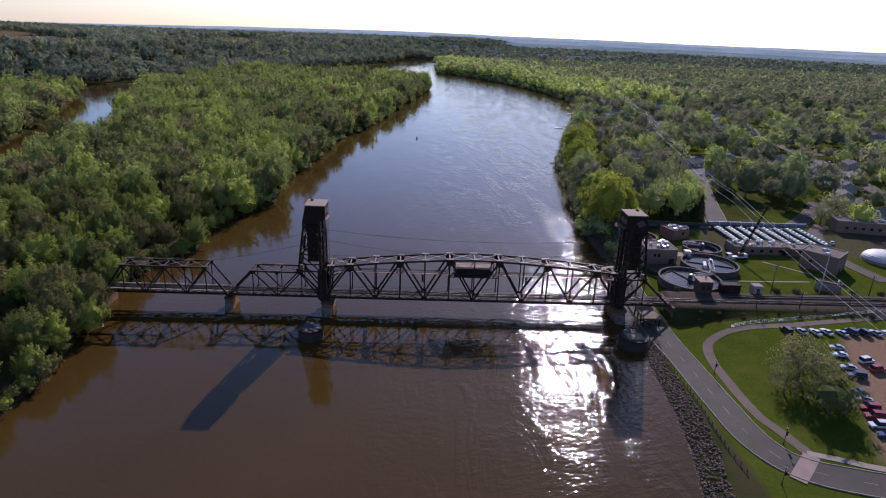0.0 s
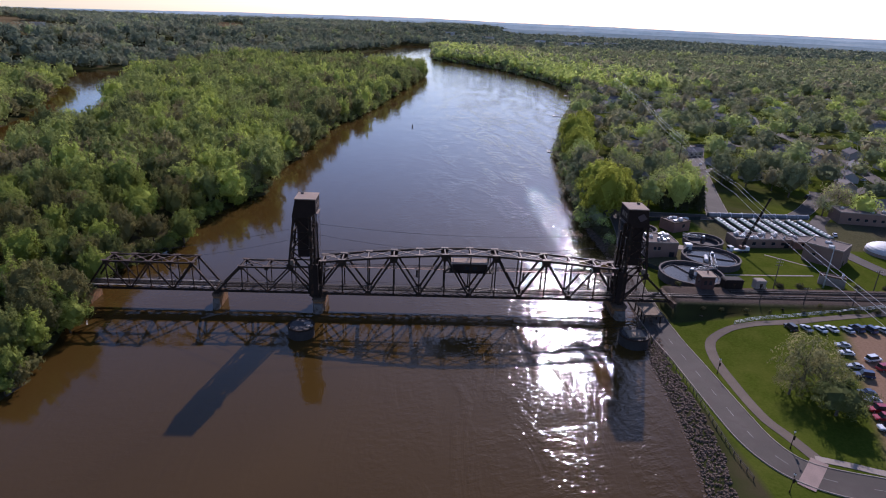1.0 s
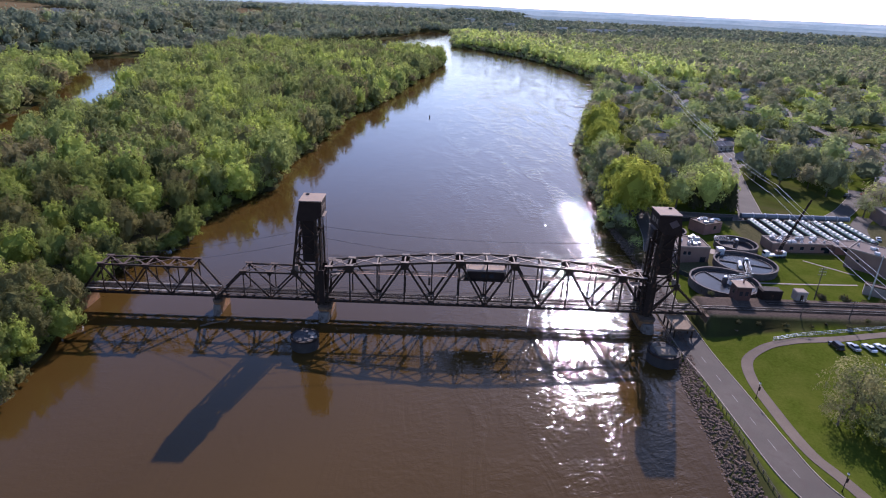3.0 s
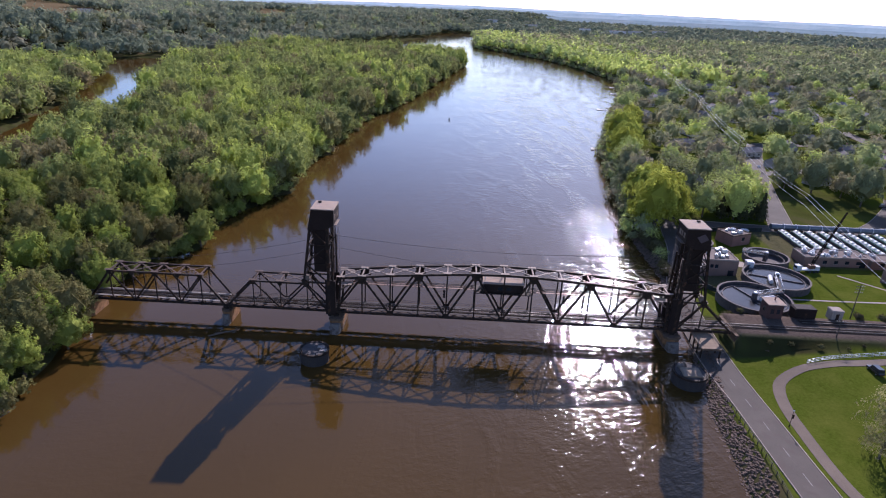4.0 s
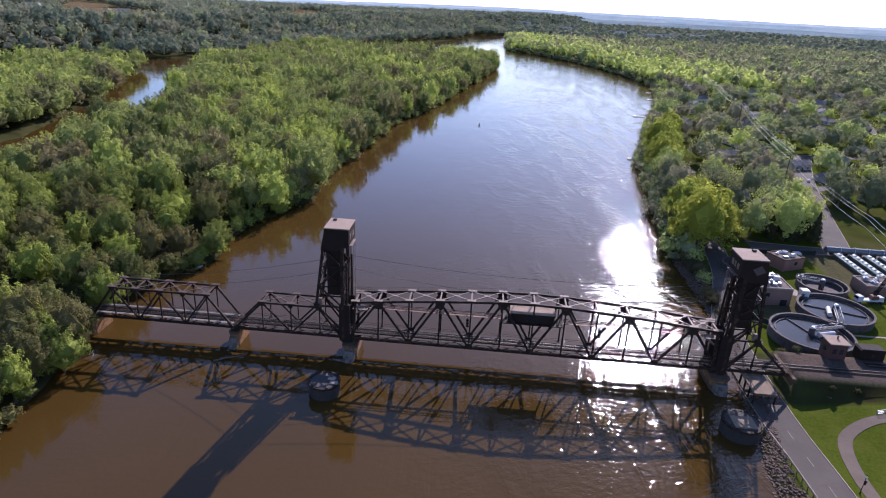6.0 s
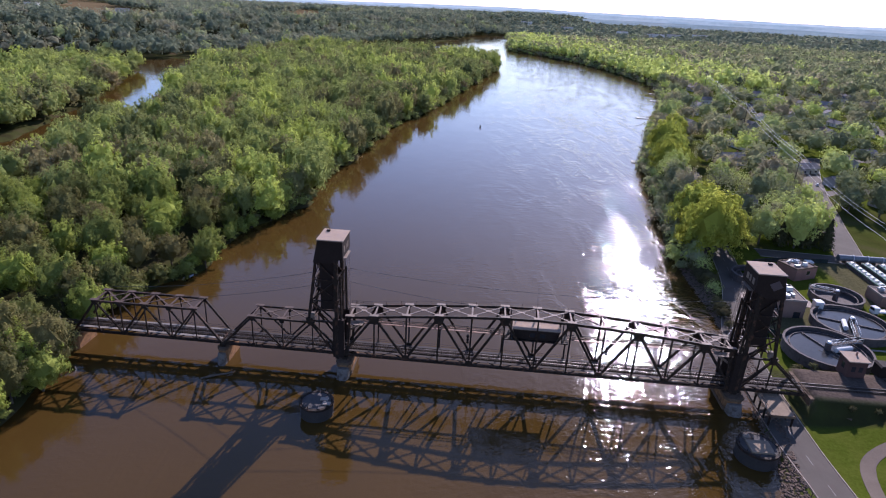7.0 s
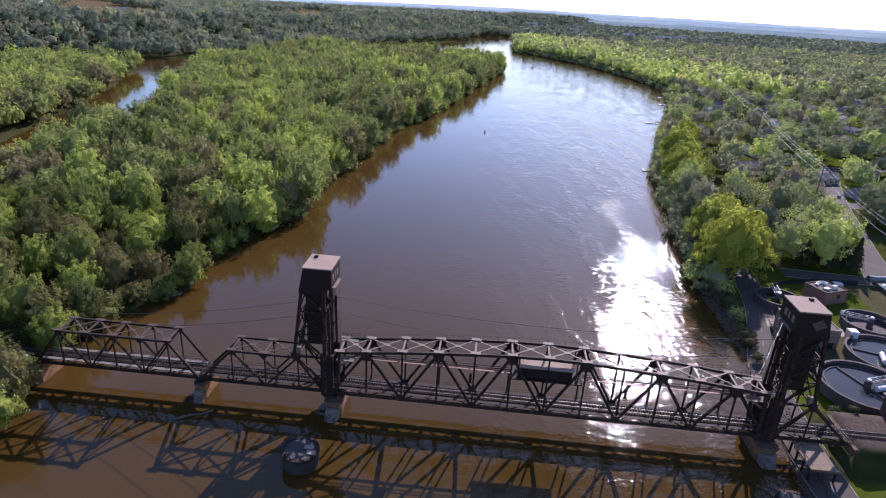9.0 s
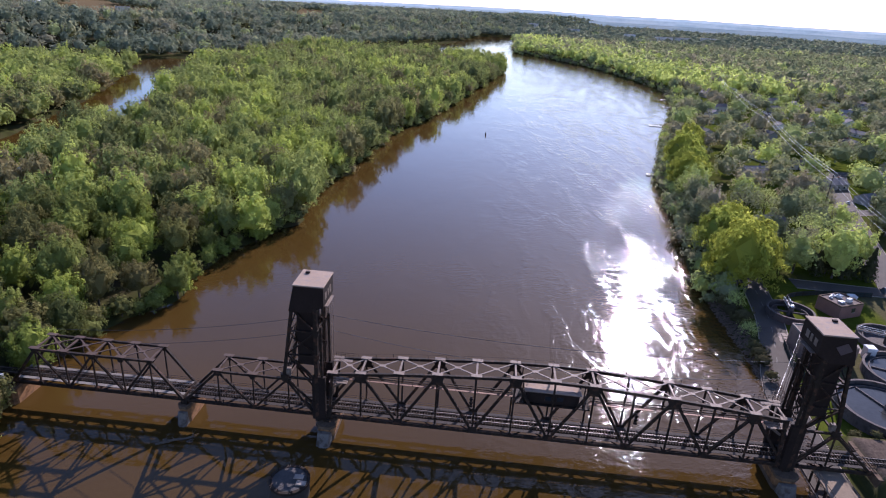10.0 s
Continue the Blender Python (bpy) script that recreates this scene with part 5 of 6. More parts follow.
def tender_house():
    z = 8.9
    root = thing("bridge_tender_house", (132.6, 11.3, z), "dark red brick bridge tender house with pale roof", "house")
    bm = B()
    box(bm, (-2.3, -2.3, -0.6), (2.3, 2.3, 4.7), 0.03)
    # red brick with the walls' shade darkened into its colour
    part("wall", bm, surface("shaded_red_brick", (0.075, 0.034, 0.026), 0.9, 0, 0.3, 4, 0.25, 0.3), root)
    bm = B()
    box(bm, (-2.75, -2.75, 4.7), (2.75, 2.75, 5.0), 0.05)
    part("roof", bm, M_ROOF, root, "pale flat roof")
    for face, p in (("s", -0.9), ("s", 0.9), ("w", 0.0), ("e", 0.0)):
        bm = B()
        if face == "s":
            box(bm, (p - 0.5, -2.34, 1.8), (p + 0.5, -2.25, 3.3))
        else:
            s = 1 if face == "e" else -1
            a, b = sorted((s * 2.25, s * 2.34))
            box(bm, (a, p - 0.6, 1.8), (b, p + 0.6, 3.3))
        part("window", bm, M_GLASS, root)
    bm = B()
    tube(bm, [(0.8, 0.9, 5.0), (0.8, 0.9, 6.0)], 0.25, 8)
    part("chimney", bm, M_BRICK, root)
    lay(root)


tender_house()


def shed(x, y, z, w, d, h, material, label, roof_mat):
    root = thing("trackside_hut", (x, y, z), label, "hut", "trackside huts")
    bm = B()
    box(bm, (-w / 2, -d / 2, -0.3), (w / 2, d / 2, h), 0.03)
    part("wall", bm, material, root)
    bm = B()
    prism(bm, [(-w / 2 - 0.2, -d / 2 - 0.2), (w / 2 + 0.2, -d / 2 - 0.2), (w / 2 + 0.2, d / 2 + 0.2), (-w / 2 - 0.2, d / 2 + 0.2)], h, h + 0.35, 0.12)
    part("roof", bm, roof_mat, root)
    bm = B()
    box(bm, (-0.5, -d / 2 - 0.05, 0), (0.5, -d / 2 + 0.02, 2.0))
    part("door", bm, M_GALV if material is M_WHITE else M_STEEL, root)
    return root


lay(shed(142.5, 11.8, 8.95, 6.5, 3.4, 3.0, M_HOUSE, "dark flat-roofed equipment shed beside the track", M_HOUSE))
lay(shed(152.5, 12.0, 8.95, 3.4, 3.0, 2.7, M_CONC_PALE, "small pale grey signal hut beside the track", M_CONC_PALE))
shed(149.0, 61.0, height(149, 61), 2.6, 2.6, 3.6, M_WHITE, "small cream chemical housing between the tanks", M_WHITE)
shed(164.5, 101, height(164, 101), 2.6, 2.2, 2.6, M_WHITE, "white electrical housing beside the brick building", M_WHITE)


def crane_truck():
    x, y = 172.5, 62.5
    root = thing("crane_truck", (x, y, height(x, y), 0, 0, 8), "white truck with a long dark crane boom beside the tanks", "truck")
    for name, lo, hi, mt in (("cab", (-5.2, -1.2, 0.7), (-3.2, 1.2, 3.0), M_WHITE), ("deck", (-3.1, -1.2, 0.9), (4.6, 1.2, 1.5), M_WHITE), ("turret", (0.2, -1.0, 1.5), (2.6, 1.0, 3.0), M_RUST), ("tank", (2.8, -1.1, 1.5), (4.5, 1.1, 2.6), M_WHITE)):
        bm = B()
        box(bm, lo, hi, 0.12)
        part(name, bm, mt, root)
    bm = B()
    box(bm, (-5.24, -1.0, 1.9), (-5.15, 1.0, 2.8))
    part("windscreen", bm, M_GLASS, root)
    for wx in (-4.2, 0.6, 2.4, 3.8):
        for wy in (-1.1, 1.1):
            bm = B()
            tube(bm, [(wx, wy - 0.18, 0.5), (wx, wy + 0.18, 0.5)], 0.5, 14)
            part("wheel", bm, M_RUBBER, root)
    bm = B()
    L = [Vector((1.2, 0, 2.6)), Vector((11.0, 1.5, 24.0))]
    for a, b in ((-0.35, -0.35), (0.35, -0.35), (0.35, 0.35), (-0.35, 0.35)):
        beam(bm, L[0] + Vector((a, b, 0)), L[1] + Vector((a * 0.4, b * 0.4, 0)), 0.22)
    for i in range(16):
        p, q = L[0].lerp(L[1], i / 16), L[0].lerp(L[1], (i + 1) / 16)
        s = 0.35 * (1 - 0.6 * i / 16) * (1 if i % 2 else -1)
        beam(bm, p + Vector((s, -0.3, 0)), q + Vector((-s, -0.3, 0)), 0.09)
        beam(bm, p + Vector((-0.3, s, 0)), q + Vector((-0.3, -s, 0)), 0.09)
    part("boom", bm, M_STEEL, root, "dark lattice boom")


crane_truck()


# ---- poles, lamps, wires ----
def street_lamp(x, y, h, label):
    root = thing("street_lamp", (x, y, height(x, y)), label, "lamp post", "lamp posts")
    bm = B()
    tube(bm, [(0, 0, 0), (0, 0, 0.5), (0, 0, 0.55), (0, 0, h)], [0.16, 0.14, 0.08, 0.06], 8)
    part("pole", bm, M_STEEL, root)
    bm = B()
    bmesh.ops.create_uvsphere(bm, u_segments=10, v_segments=7, radius=0.26)
    bmesh.ops.translate(bm, verts=bm.verts, vec=(0, 0, h + 0.3))
    part("globe", bm, M_LAMPGLASS, root, smooth=True)
    bm = B()
    tube(bm, [(0, 0, h + 0.52), (0, 0, h + 0.7)], [0.18, 0.04], 8)
    part("cap", bm, M_STEEL, root)
    bm = B()
    box(bm, (0.06, -0.02, h * 0.55), (0.5, 0.02, h * 0.8))
    part("banner_arm", bm, M_STEEL, root)


for p in ((117.9, -34.5), (118.9, -68.5), (110.5, -82.5), (193, -9.5)):
    street_lamp(*p, 4.4, "dark lamp post with a pale globe beside the footpath")


def utility_pole(x, y, h, arms, material, label, r=0.2):
    root = thing("utility_pole", (x, y, height(x, y)), label, "pole", "utility poles")
    bm = B()
    tube(bm, [(0, 0, -0.3), (0, 0, h)], [r, r * 0.6], 8)
    part("pole", bm, material, root)
    for i in range(arms):
        bm = B()
        beam(bm, (-1.3, 0, h - 0.7 - i * 1.1), (1.3, 0, h - 0.7 - i * 1.1), 0.14)
        arm = part("crossarm", bm, material, root)
        for s in (-1.2, -0.5, 0.5, 1.2):
            bm = B()
            tube(bm, [(s, 0, h - 0.63 - i * 1.1), (s, 0, h - 0.35 - i * 1.1)], 0.06, 6)
            part("insulator", bm, M_GALV, arm)
    return root


utility_pole(166.8, 24.0, 12.5, 3, M_WOODPOLE, "dark timber signal pole with three crossarms beside the tracks")
utility_pole(187.5, 26.0, 17.0, 0, M_GALV, "tall pale steel monopole at the edge of the lawn", 0.28)
for x, y, h in ((196, 13.5, 9), (209, 14, 9), (222, 14.5, 9), (161, -1.0, 6.5), (178, -1.0, 6.5), (199, -1.5, 7), (217, -2, 7), (146.2, -0.5, 6.0)):
    utility_pole(*laid(x, y), h, 1, M_WOODPOLE, "dark timber pole beside the railway")
POWER = [(296, 665), (277, 566), (243, 390), (198.5, 197), (176, 82), (147, -90)]


def cable(p, q, sag, r, material, label, n=16):
    bm = B()
    p, q = Vector(p), Vector(q)
    tube(bm, [p.lerp(q, i / n) - Vector((0, 0, sag * 4 * (i / n) * (1 - i / n))) for i in range(n + 1)], r, 5)
    return tagged(finish("power_cable", bm, material), label, "cable", "power cables")


for (x, y), h in zip(POWER[:4], (28, 28, 28, 28)):
    utility_pole(x, y, h - 2.5, 2, M_WOODPOLE, "tall timber transmission pole above the trees", 0.3)
for k, ((a, b), (c, d)) in enumerate(zip(POWER, POWER[1:])):
    for off, z in ((-1.2, 28), (1.2, 28), (0.0, 24)):
        cable((a + off, b, z), (c + off, d, z), 2.2, 0.09 if k < 3 else 0.05, M_WIRE, "pale overhead power line strung along the river bank")
for z0, z1, y in ((29.6, 29.0, 7.2), (25.9, 25.0, 7.2)):
    lay(cable((-0.5, y, z0), (99, y, z1), 2.6 if z0 > 28 else 4.2, 0.05, M_DARKWIRE, "thin dark cable sagging between the lift towers", 24))
    lay(cable((-7, y, z0 - 1.5), (-95, y + 6, z0 - 15), 3.0, 0.05, M_DARKWIRE, "thin dark cable running from the tower into the woods", 24))
for y in (14, 18, 24):
    cable((103, y - 5, 13), (124, y + 30, 12), 0.6, 0.03, M_WIRE, "thin wire over the riverside road", 8)


# ---- cars ----
def paint(name, c):
    m = surface(name, c, 0.3, 0.15, 1.0, 6.0, 0.08, 0.0)
    m.node_tree.nodes["Principled BSDF"].inputs["Coat Weight"].default_value = 0.6
    return m


def car(x, y, turn, colour, label, van=False):
    root = thing("car", (x, y, height(x, y) + 0.02, 0, 0, turn), label, "car", "parked cars")
    L, W = (2.5, 0.98) if van else (2.25, 0.9)
    prof = [(-L, 0.35), (L, 0.35), (L, 0.75), (L * 0.92, 0.9), (0.5 * L, 0.98), (-0.88 * L, 1.0), (-L, 0.85)]
    bm = B()
    a = [bm.verts.new((px, -W, pz)) for px, pz in prof]
    b = [bm.verts.new((px, W, pz)) for px, pz in prof]
    bm.faces.new(a[::-1]), bm.faces.new(b)
    for i in range(len(prof)):
        bm.faces.new((a[i], a[(i + 1) % 7], b[(i + 1) % 7], b[i]))
    bmesh.ops.recalc_face_normals(bm, faces=bm.faces)
    bmesh.ops.bevel(bm, geom=list(bm.edges), offset=0.06, segments=2, affect="EDGES")
    body = part("body", bm, colour, root)
    top = 1.95 if van else 1.45
    cab = [(-0.86 * L if van else -0.75 * L, 0.98), (0.5 * L if van else 0.36 * L, 0.98), (0.28 * L if van else 0.08 * L, top), (-0.8 * L if van else -0.45 * L, top)]
    bm = B()
    lo = [bm.verts.new((px, s * W * (0.94 if pz < 1.1 else 0.78), pz)) for s in (-1, 1) for px, pz in cab]
    for f in ((0, 1, 2, 3), (7, 6, 5, 4), (0, 4, 5, 1), (1, 5, 6, 2), (2, 6, 7, 3), (3, 7, 4, 0)):
        bm.faces.new([lo[i] for i in f])
    part("windows", bm, M_GLASS, root)
    bm = B()
    box(bm, (cab[3][0] - 0.02, -W * 0.79, top - 0.02), (cab[2][0] + 0.02, W * 0.79, top + 0.05), 0.03)
    part("roof", bm, colour, root)
    for wx in (-0.62 * L, 0.64 * L):
        for wy in (-W + 0.08, W - 0.08):
            bm = B()
            tube(bm, [(wx, wy - 0.11, 0.34), (wx, wy + 0.11, 0.34)], 0.34, 14)
            wheel = part("wheel", bm, M_RUBBER, root)
            bm = B()
            tube(bm, [(wx, wy - 0.115, 0.34), (wx, wy + 0.115, 0.34)], 0.19, 10)
            part("rim", bm, M_GALV, wheel)
    for s in (-0.62, 0.62):
        bm = B()
        box(bm, (L - 0.03, s * W - 0.16, 0.62), (L + 0.02, s * W + 0.16, 0.76))
        part("headlight", bm, M_LAMPGLASS, body)
        bm = B()
        box(bm, (-L - 0.02, s * W - 0.14, 0.66), (-L + 0.03, s * W + 0.14, 0.82))
        part("tail_light", bm, P_RED, body)


P_WHITE, P_SILVER, P_RED, P_BLUE, P_BLACK = paint("white_car_paint", (0.70, 0.70, 0.70)), paint("silver_car_paint", (0.40, 0.41, 0.43)), paint("red_car_paint", (0.34, 0.022, 0.028)), paint("dark_blue_car_paint", (0.03, 0.05, 0.11)), paint("black_car_paint", (0.018, 0.018, 0.02))
for x, y, turn, c, w, van in ((152, -11.8, 95, P_BLACK, "black pickup-sized car", True), (157, -12, 95, P_SILVER, "silver parked car", False), (161.4, -12.4, 100, P_WHITE, "white parked car", False), (165.4, -12, 102, P_WHITE, "white parked car", False), (170.2, -12.6, 104, P_SILVER, "silver parked car", False),
                              (174.0, -11.6, 104, P_BLUE, "tall blue parked van", True), (178.0, -12, 104, P_BLUE, "dark blue parked car", True), (182, -12, 106, P_SILVER, "silver parked car", False), (186.2, -12.2, 106, P_WHITE, "white parked car", False), (191, -12.4, 106, P_SILVER, "silver parked car", False),
                              (165.9, -30.4, 12, P_WHITE, "white parked van", True), (165.9, -35.2, 12, P_RED, "dark red parked car", True), (157.6, -34.5, 165, P_SILVER, "silver parked car", False), (157.2, -39, 165, P_BLUE, "dark blue parked car", True), (151.8, -47.5, 170, P_BLUE, "dark blue parked car", False),
                              (150.6, -51, 170, P_SILVER, "silver parked car", False), (149.6, -55, 172, P_RED, "red parked car", True), (148.4, -58.5, 172, P_RED, "bright red parked car", True), (146.6, -62.5, 174, P_WHITE, "white parked van", True), (145.8, -66.3, 174, P_BLUE, "dark blue parked car", False),
                              (162, -22.5, 168, P_SILVER, "silver parked car", False), (160, -27, 168, P_WHITE, "white parked car", False), (262, 157, 40, P_BLACK, "black parked pickup", True), (233, 88, 60, P_WHITE, "white parked car", False), (206, 186, 70, P_WHITE, "white parked car", False), (330, 205, 20, P_WHITE, "white parked car", False), (322, 152, 82, P_SILVER, "silver parked car", False), (343, 196, 75, P_WHITE, "white parked car", False), (352, 246, 78, P_RED, "red parked car", False), (368, 300, 84, P_WHITE, "white parked van", True), (250, 232, 15, P_WHITE, "white parked car", False), (290, 240, 18, P_BLACK, "black parked car", False), (275, 163, 45, P_RED, "red parked car", False), (300, 173, 28, P_WHITE, "white parked car", False), (232, 236, 66, P_SILVER, "silver parked car", False), (306, 324, 12, P_WHITE, "white parked car", False), (384, 203, 16, P_BLUE, "dark blue parked car", False), (377, 395, 80, P_WHITE, "white parked car", False)):
    car(x, y, turn, c, w + (" on the gravel lot" if y < 0 else " beside the street"), van)


# ---- houses ----
def house(x, y, turn, w, d, h, label, wall_mat, roof_mat):
    z = height(x, y)
    root = thing("house", (x, y, z, 0, 0, turn), label, "house", "town houses")
    bm = B()
    box(bm, (-w / 2, -d / 2, -0.4), (w / 2, d / 2, h))
    for s in (-1, 1):
        v = [bm.verts.new((s * w / 2, -d / 2, h)), bm.verts.new((s * w / 2, d / 2, h)), bm.verts.new((s * w / 2, 0, h + d * 0.32))]
        bm.faces.new(v)
    part("wall", bm, wall_mat, root)
    for s in (-1, 1):
        bm = B()
        beam(bm, (-w / 2 - 0.5, s * d * 0.27, h + d * 0.32 * 0.46 + 0.1), (w / 2 + 0.5, s * d * 0.27, h + d * 0.32 * 0.46 + 0.1), d * 0.64, 0.18, (0, s * 0.54, 1))
        part("roof", bm, roof_mat, root)
    for px in (-w * 0.3, 0.0, w * 0.3):
        for s in (-1, 1):
            bm = B()
            a, b = sorted((s * d / 2, s * (d / 2 + 0.05)))
            if px == 0 and s < 0:
                box(bm, (px - 0.5, a, 0), (px + 0.5, b, 2.1))
                part("door", bm, M_WOODPOLE, root)
            else:
                box(bm, (px - 0.7, a, 1.0), (px + 0.7, b, 2.2))
                part("window", bm, M_GLASS, root)
    bm = B()
    box(bm, (w * 0.2, 0.3, h + d * 0.1), (w * 0.2 + 0.7, 1.0, h + d * 0.32 + 0.9))
    part("chimney", bm, M_BRICK, root)
    return root


HOUSE_SPOTS = [(165, 178, 15, 14, 9, 4.6), (383, 455, 60, 16, 9, 3.2), (240, 270, 20, 14, 9, 3.4), (333, 265, 80, 16, 10, 3.4), (510, 550, 30, 18, 10, 3.4), (310, 331, 12, 15, 9, 3.2), (283, 300, 75, 13, 9, 3.2),
               (372, 278, 75, 16, 10, 4.6), (318, 205, 70, 16, 10, 3.6), (290, 135, 10, 18, 10, 3.4), (391, 567, 30, 14, 9, 3.2), (300, 180, 70, 15, 9, 3.4), (345, 235, 70, 15, 10, 3.4), (250, 200, 25, 14, 9, 3.4), (245, 240, 25, 13, 9, 3.3)]
house_rng = random.Random(11)
for k in range(260):
    HOUSE_SPOTS.append((house_rng.uniform(190, 720), house_rng.uniform(240, 800), house_rng.choice((15, 75, 105, 165)) + house_rng.uniform(-8, 8), house_rng.uniform(12, 17), house_rng.uniform(8, 10.5), house_rng.choice((3.1, 3.3, 4.8))))
LINES = [[(187, 112), (222, 216), (262, 310)], [(300, 60), (335, 190), (356, 258), (363, 312), (382, 431), (433, 594), (470, 760)], [(262, 150), (335, 190), (420, 215), (560, 250)], [(222, 216), (356, 258), (480, 300)], [(262, 310), (363, 330), (480, 390)], RIVER_ROAD[-9:], [(150, 114), (187, 112), (225, 114), (262, 150)]]


def near_street(x, y):
    best = 1e9
    for line in LINES:
        for (ax, ay), (bx, by) in zip(line, line[1:]):
            dx, dy = bx - ax, by - ay
            k = min(1, max(0, ((x - ax) * dx + (y - ay) * dy) / (dx * dx + dy * dy)))
            best = min(best, math.hypot(x - ax - k * dx, y - ay - k * dy))
    return best


def on_land(x, y, m):
    return float(shore_distance(np.array([x]), np.array([y]))[0]) > m


kept_houses = []
for i, (x, y, turn, w, d, h) in enumerate(HOUSE_SPOTS):
    if i >= 15 and (not on_land(x, y, 25) or near_street(x, y) < 14 or any(math.hypot(x - a, y - b) < 24 for a, b in kept_houses)):
        continue
    kept_houses.append((x, y))
    house(x, y, turn, w, d, h, "pale sided house with %s shingle roof among trees" % ("grey" if i % 3 else "dark"), M_SIDING, M_SHINGLE)

# docks and buoy on the river
def dock(x, y, turn, L, label):
    root = thing("boat_dock", (x, y, 0, 0, 0, turn), label, "dock", "boat docks")
    for i in range(int(L / 1.5)):
        bm = B()
        box(bm, (-i * 1.5 - 1.45, -1.1, 0.35), (-i * 1.5, 1.1, 0.5))
        part("deck_panel", bm, M_DOCK, root)
    bm = B()
    box(bm, (-L, -3.2, 0.35), (-L + 2.4, 3.2, 0.52))
    part("head_platform", bm, M_DOCK, root)
    for i in range(4):
        for s in (-1, 1):
            bm = B()
            tube(bm, [(-i * L / 4 - 0.5, s * 1.0, -1.5), (-i * L / 4 - 0.5, s * 1.0, 1.1)], 0.1, 6)
            part("pile", bm, M_GALV, root)


dock(138.5, 277, -8, 8, "short weathered boat dock at the wooded bank")
dock(190, 462, -10, 17, "long pale boat dock at the wooded bank")
dock(228, 592, -8, 13, "pale boat dock at the wooded bank")
dock(240, 655, -5, 12, "pale boat dock at the wooded bank")
buoy = thing("channel_buoy", (25.8, 366, 0), "small dark channel buoy floating in the river", "buoy")
bm = B()
tube(bm, [(0, 0, -0.4), (0, 0, 0.5), (0, 0, 2.2)], [0.55, 0.55, 0.18], 10)
part("float", bm, M_HOUSE, buoy)


def driftwood(x, y, z, turn, L, label):
    root = thing("driftwood", (x, y, z, 0, 0, turn), label, "driftwood", "driftwood")
    rng = random.Random(int(x * 10))
    bm = B()
    tube(bm, [(0, 0, 0), (L * 0.35, 0.3, 0.3), (L * 0.7, 0.1, 0.7), (L, 0.4, 1.3)], [0.28, 0.22, 0.15, 0.05], 7)
    part("log", bm, M_BARK, root)
    for k in range(5):
        bm = B()
        a = rng.uniform(0.2, 0.9) * L
        tube(bm, [(a, 0.2, 0.4), (a + rng.uniform(-0.8, 0.8), rng.uniform(-1.4, 1.4), 0.9), (a + rng.uniform(-1, 1), rng.uniform(-2.2, 2.2), 1.4)], [0.09, 0.06, 0.02], 5)
        part("branch", bm, M_BARK, root)


driftwood(-36.6, -4.6, 0.05, 20, 9, "pale drift log caught on the pier nose")
driftwood(-35.2, -3.2, 0.05, 8, 7, "pale drift log floating by the pier")
driftwood(-70, -48, 0.2, 60, 6, "pale fallen branch at the wooded bank")
driftwood(-72, -33, 0.3, 120, 5, "pale fallen branch at the wooded bank")


# ---- trees ----
def unit(v):
    return v / (np.linalg.norm(v, axis=-1, keepdims=True) + 1e-9)


def ball(level):
    bm = B()
    bmesh.ops.create_icosphere(bm, subdivisions=level, radius=1.0)
    out = np.array([[v.co[:] for v in f.verts] for f in bm.faces])
    bm.free()
    return out


BALLS = {1: ball(1), 2: ball(2), 3: ball(3)}


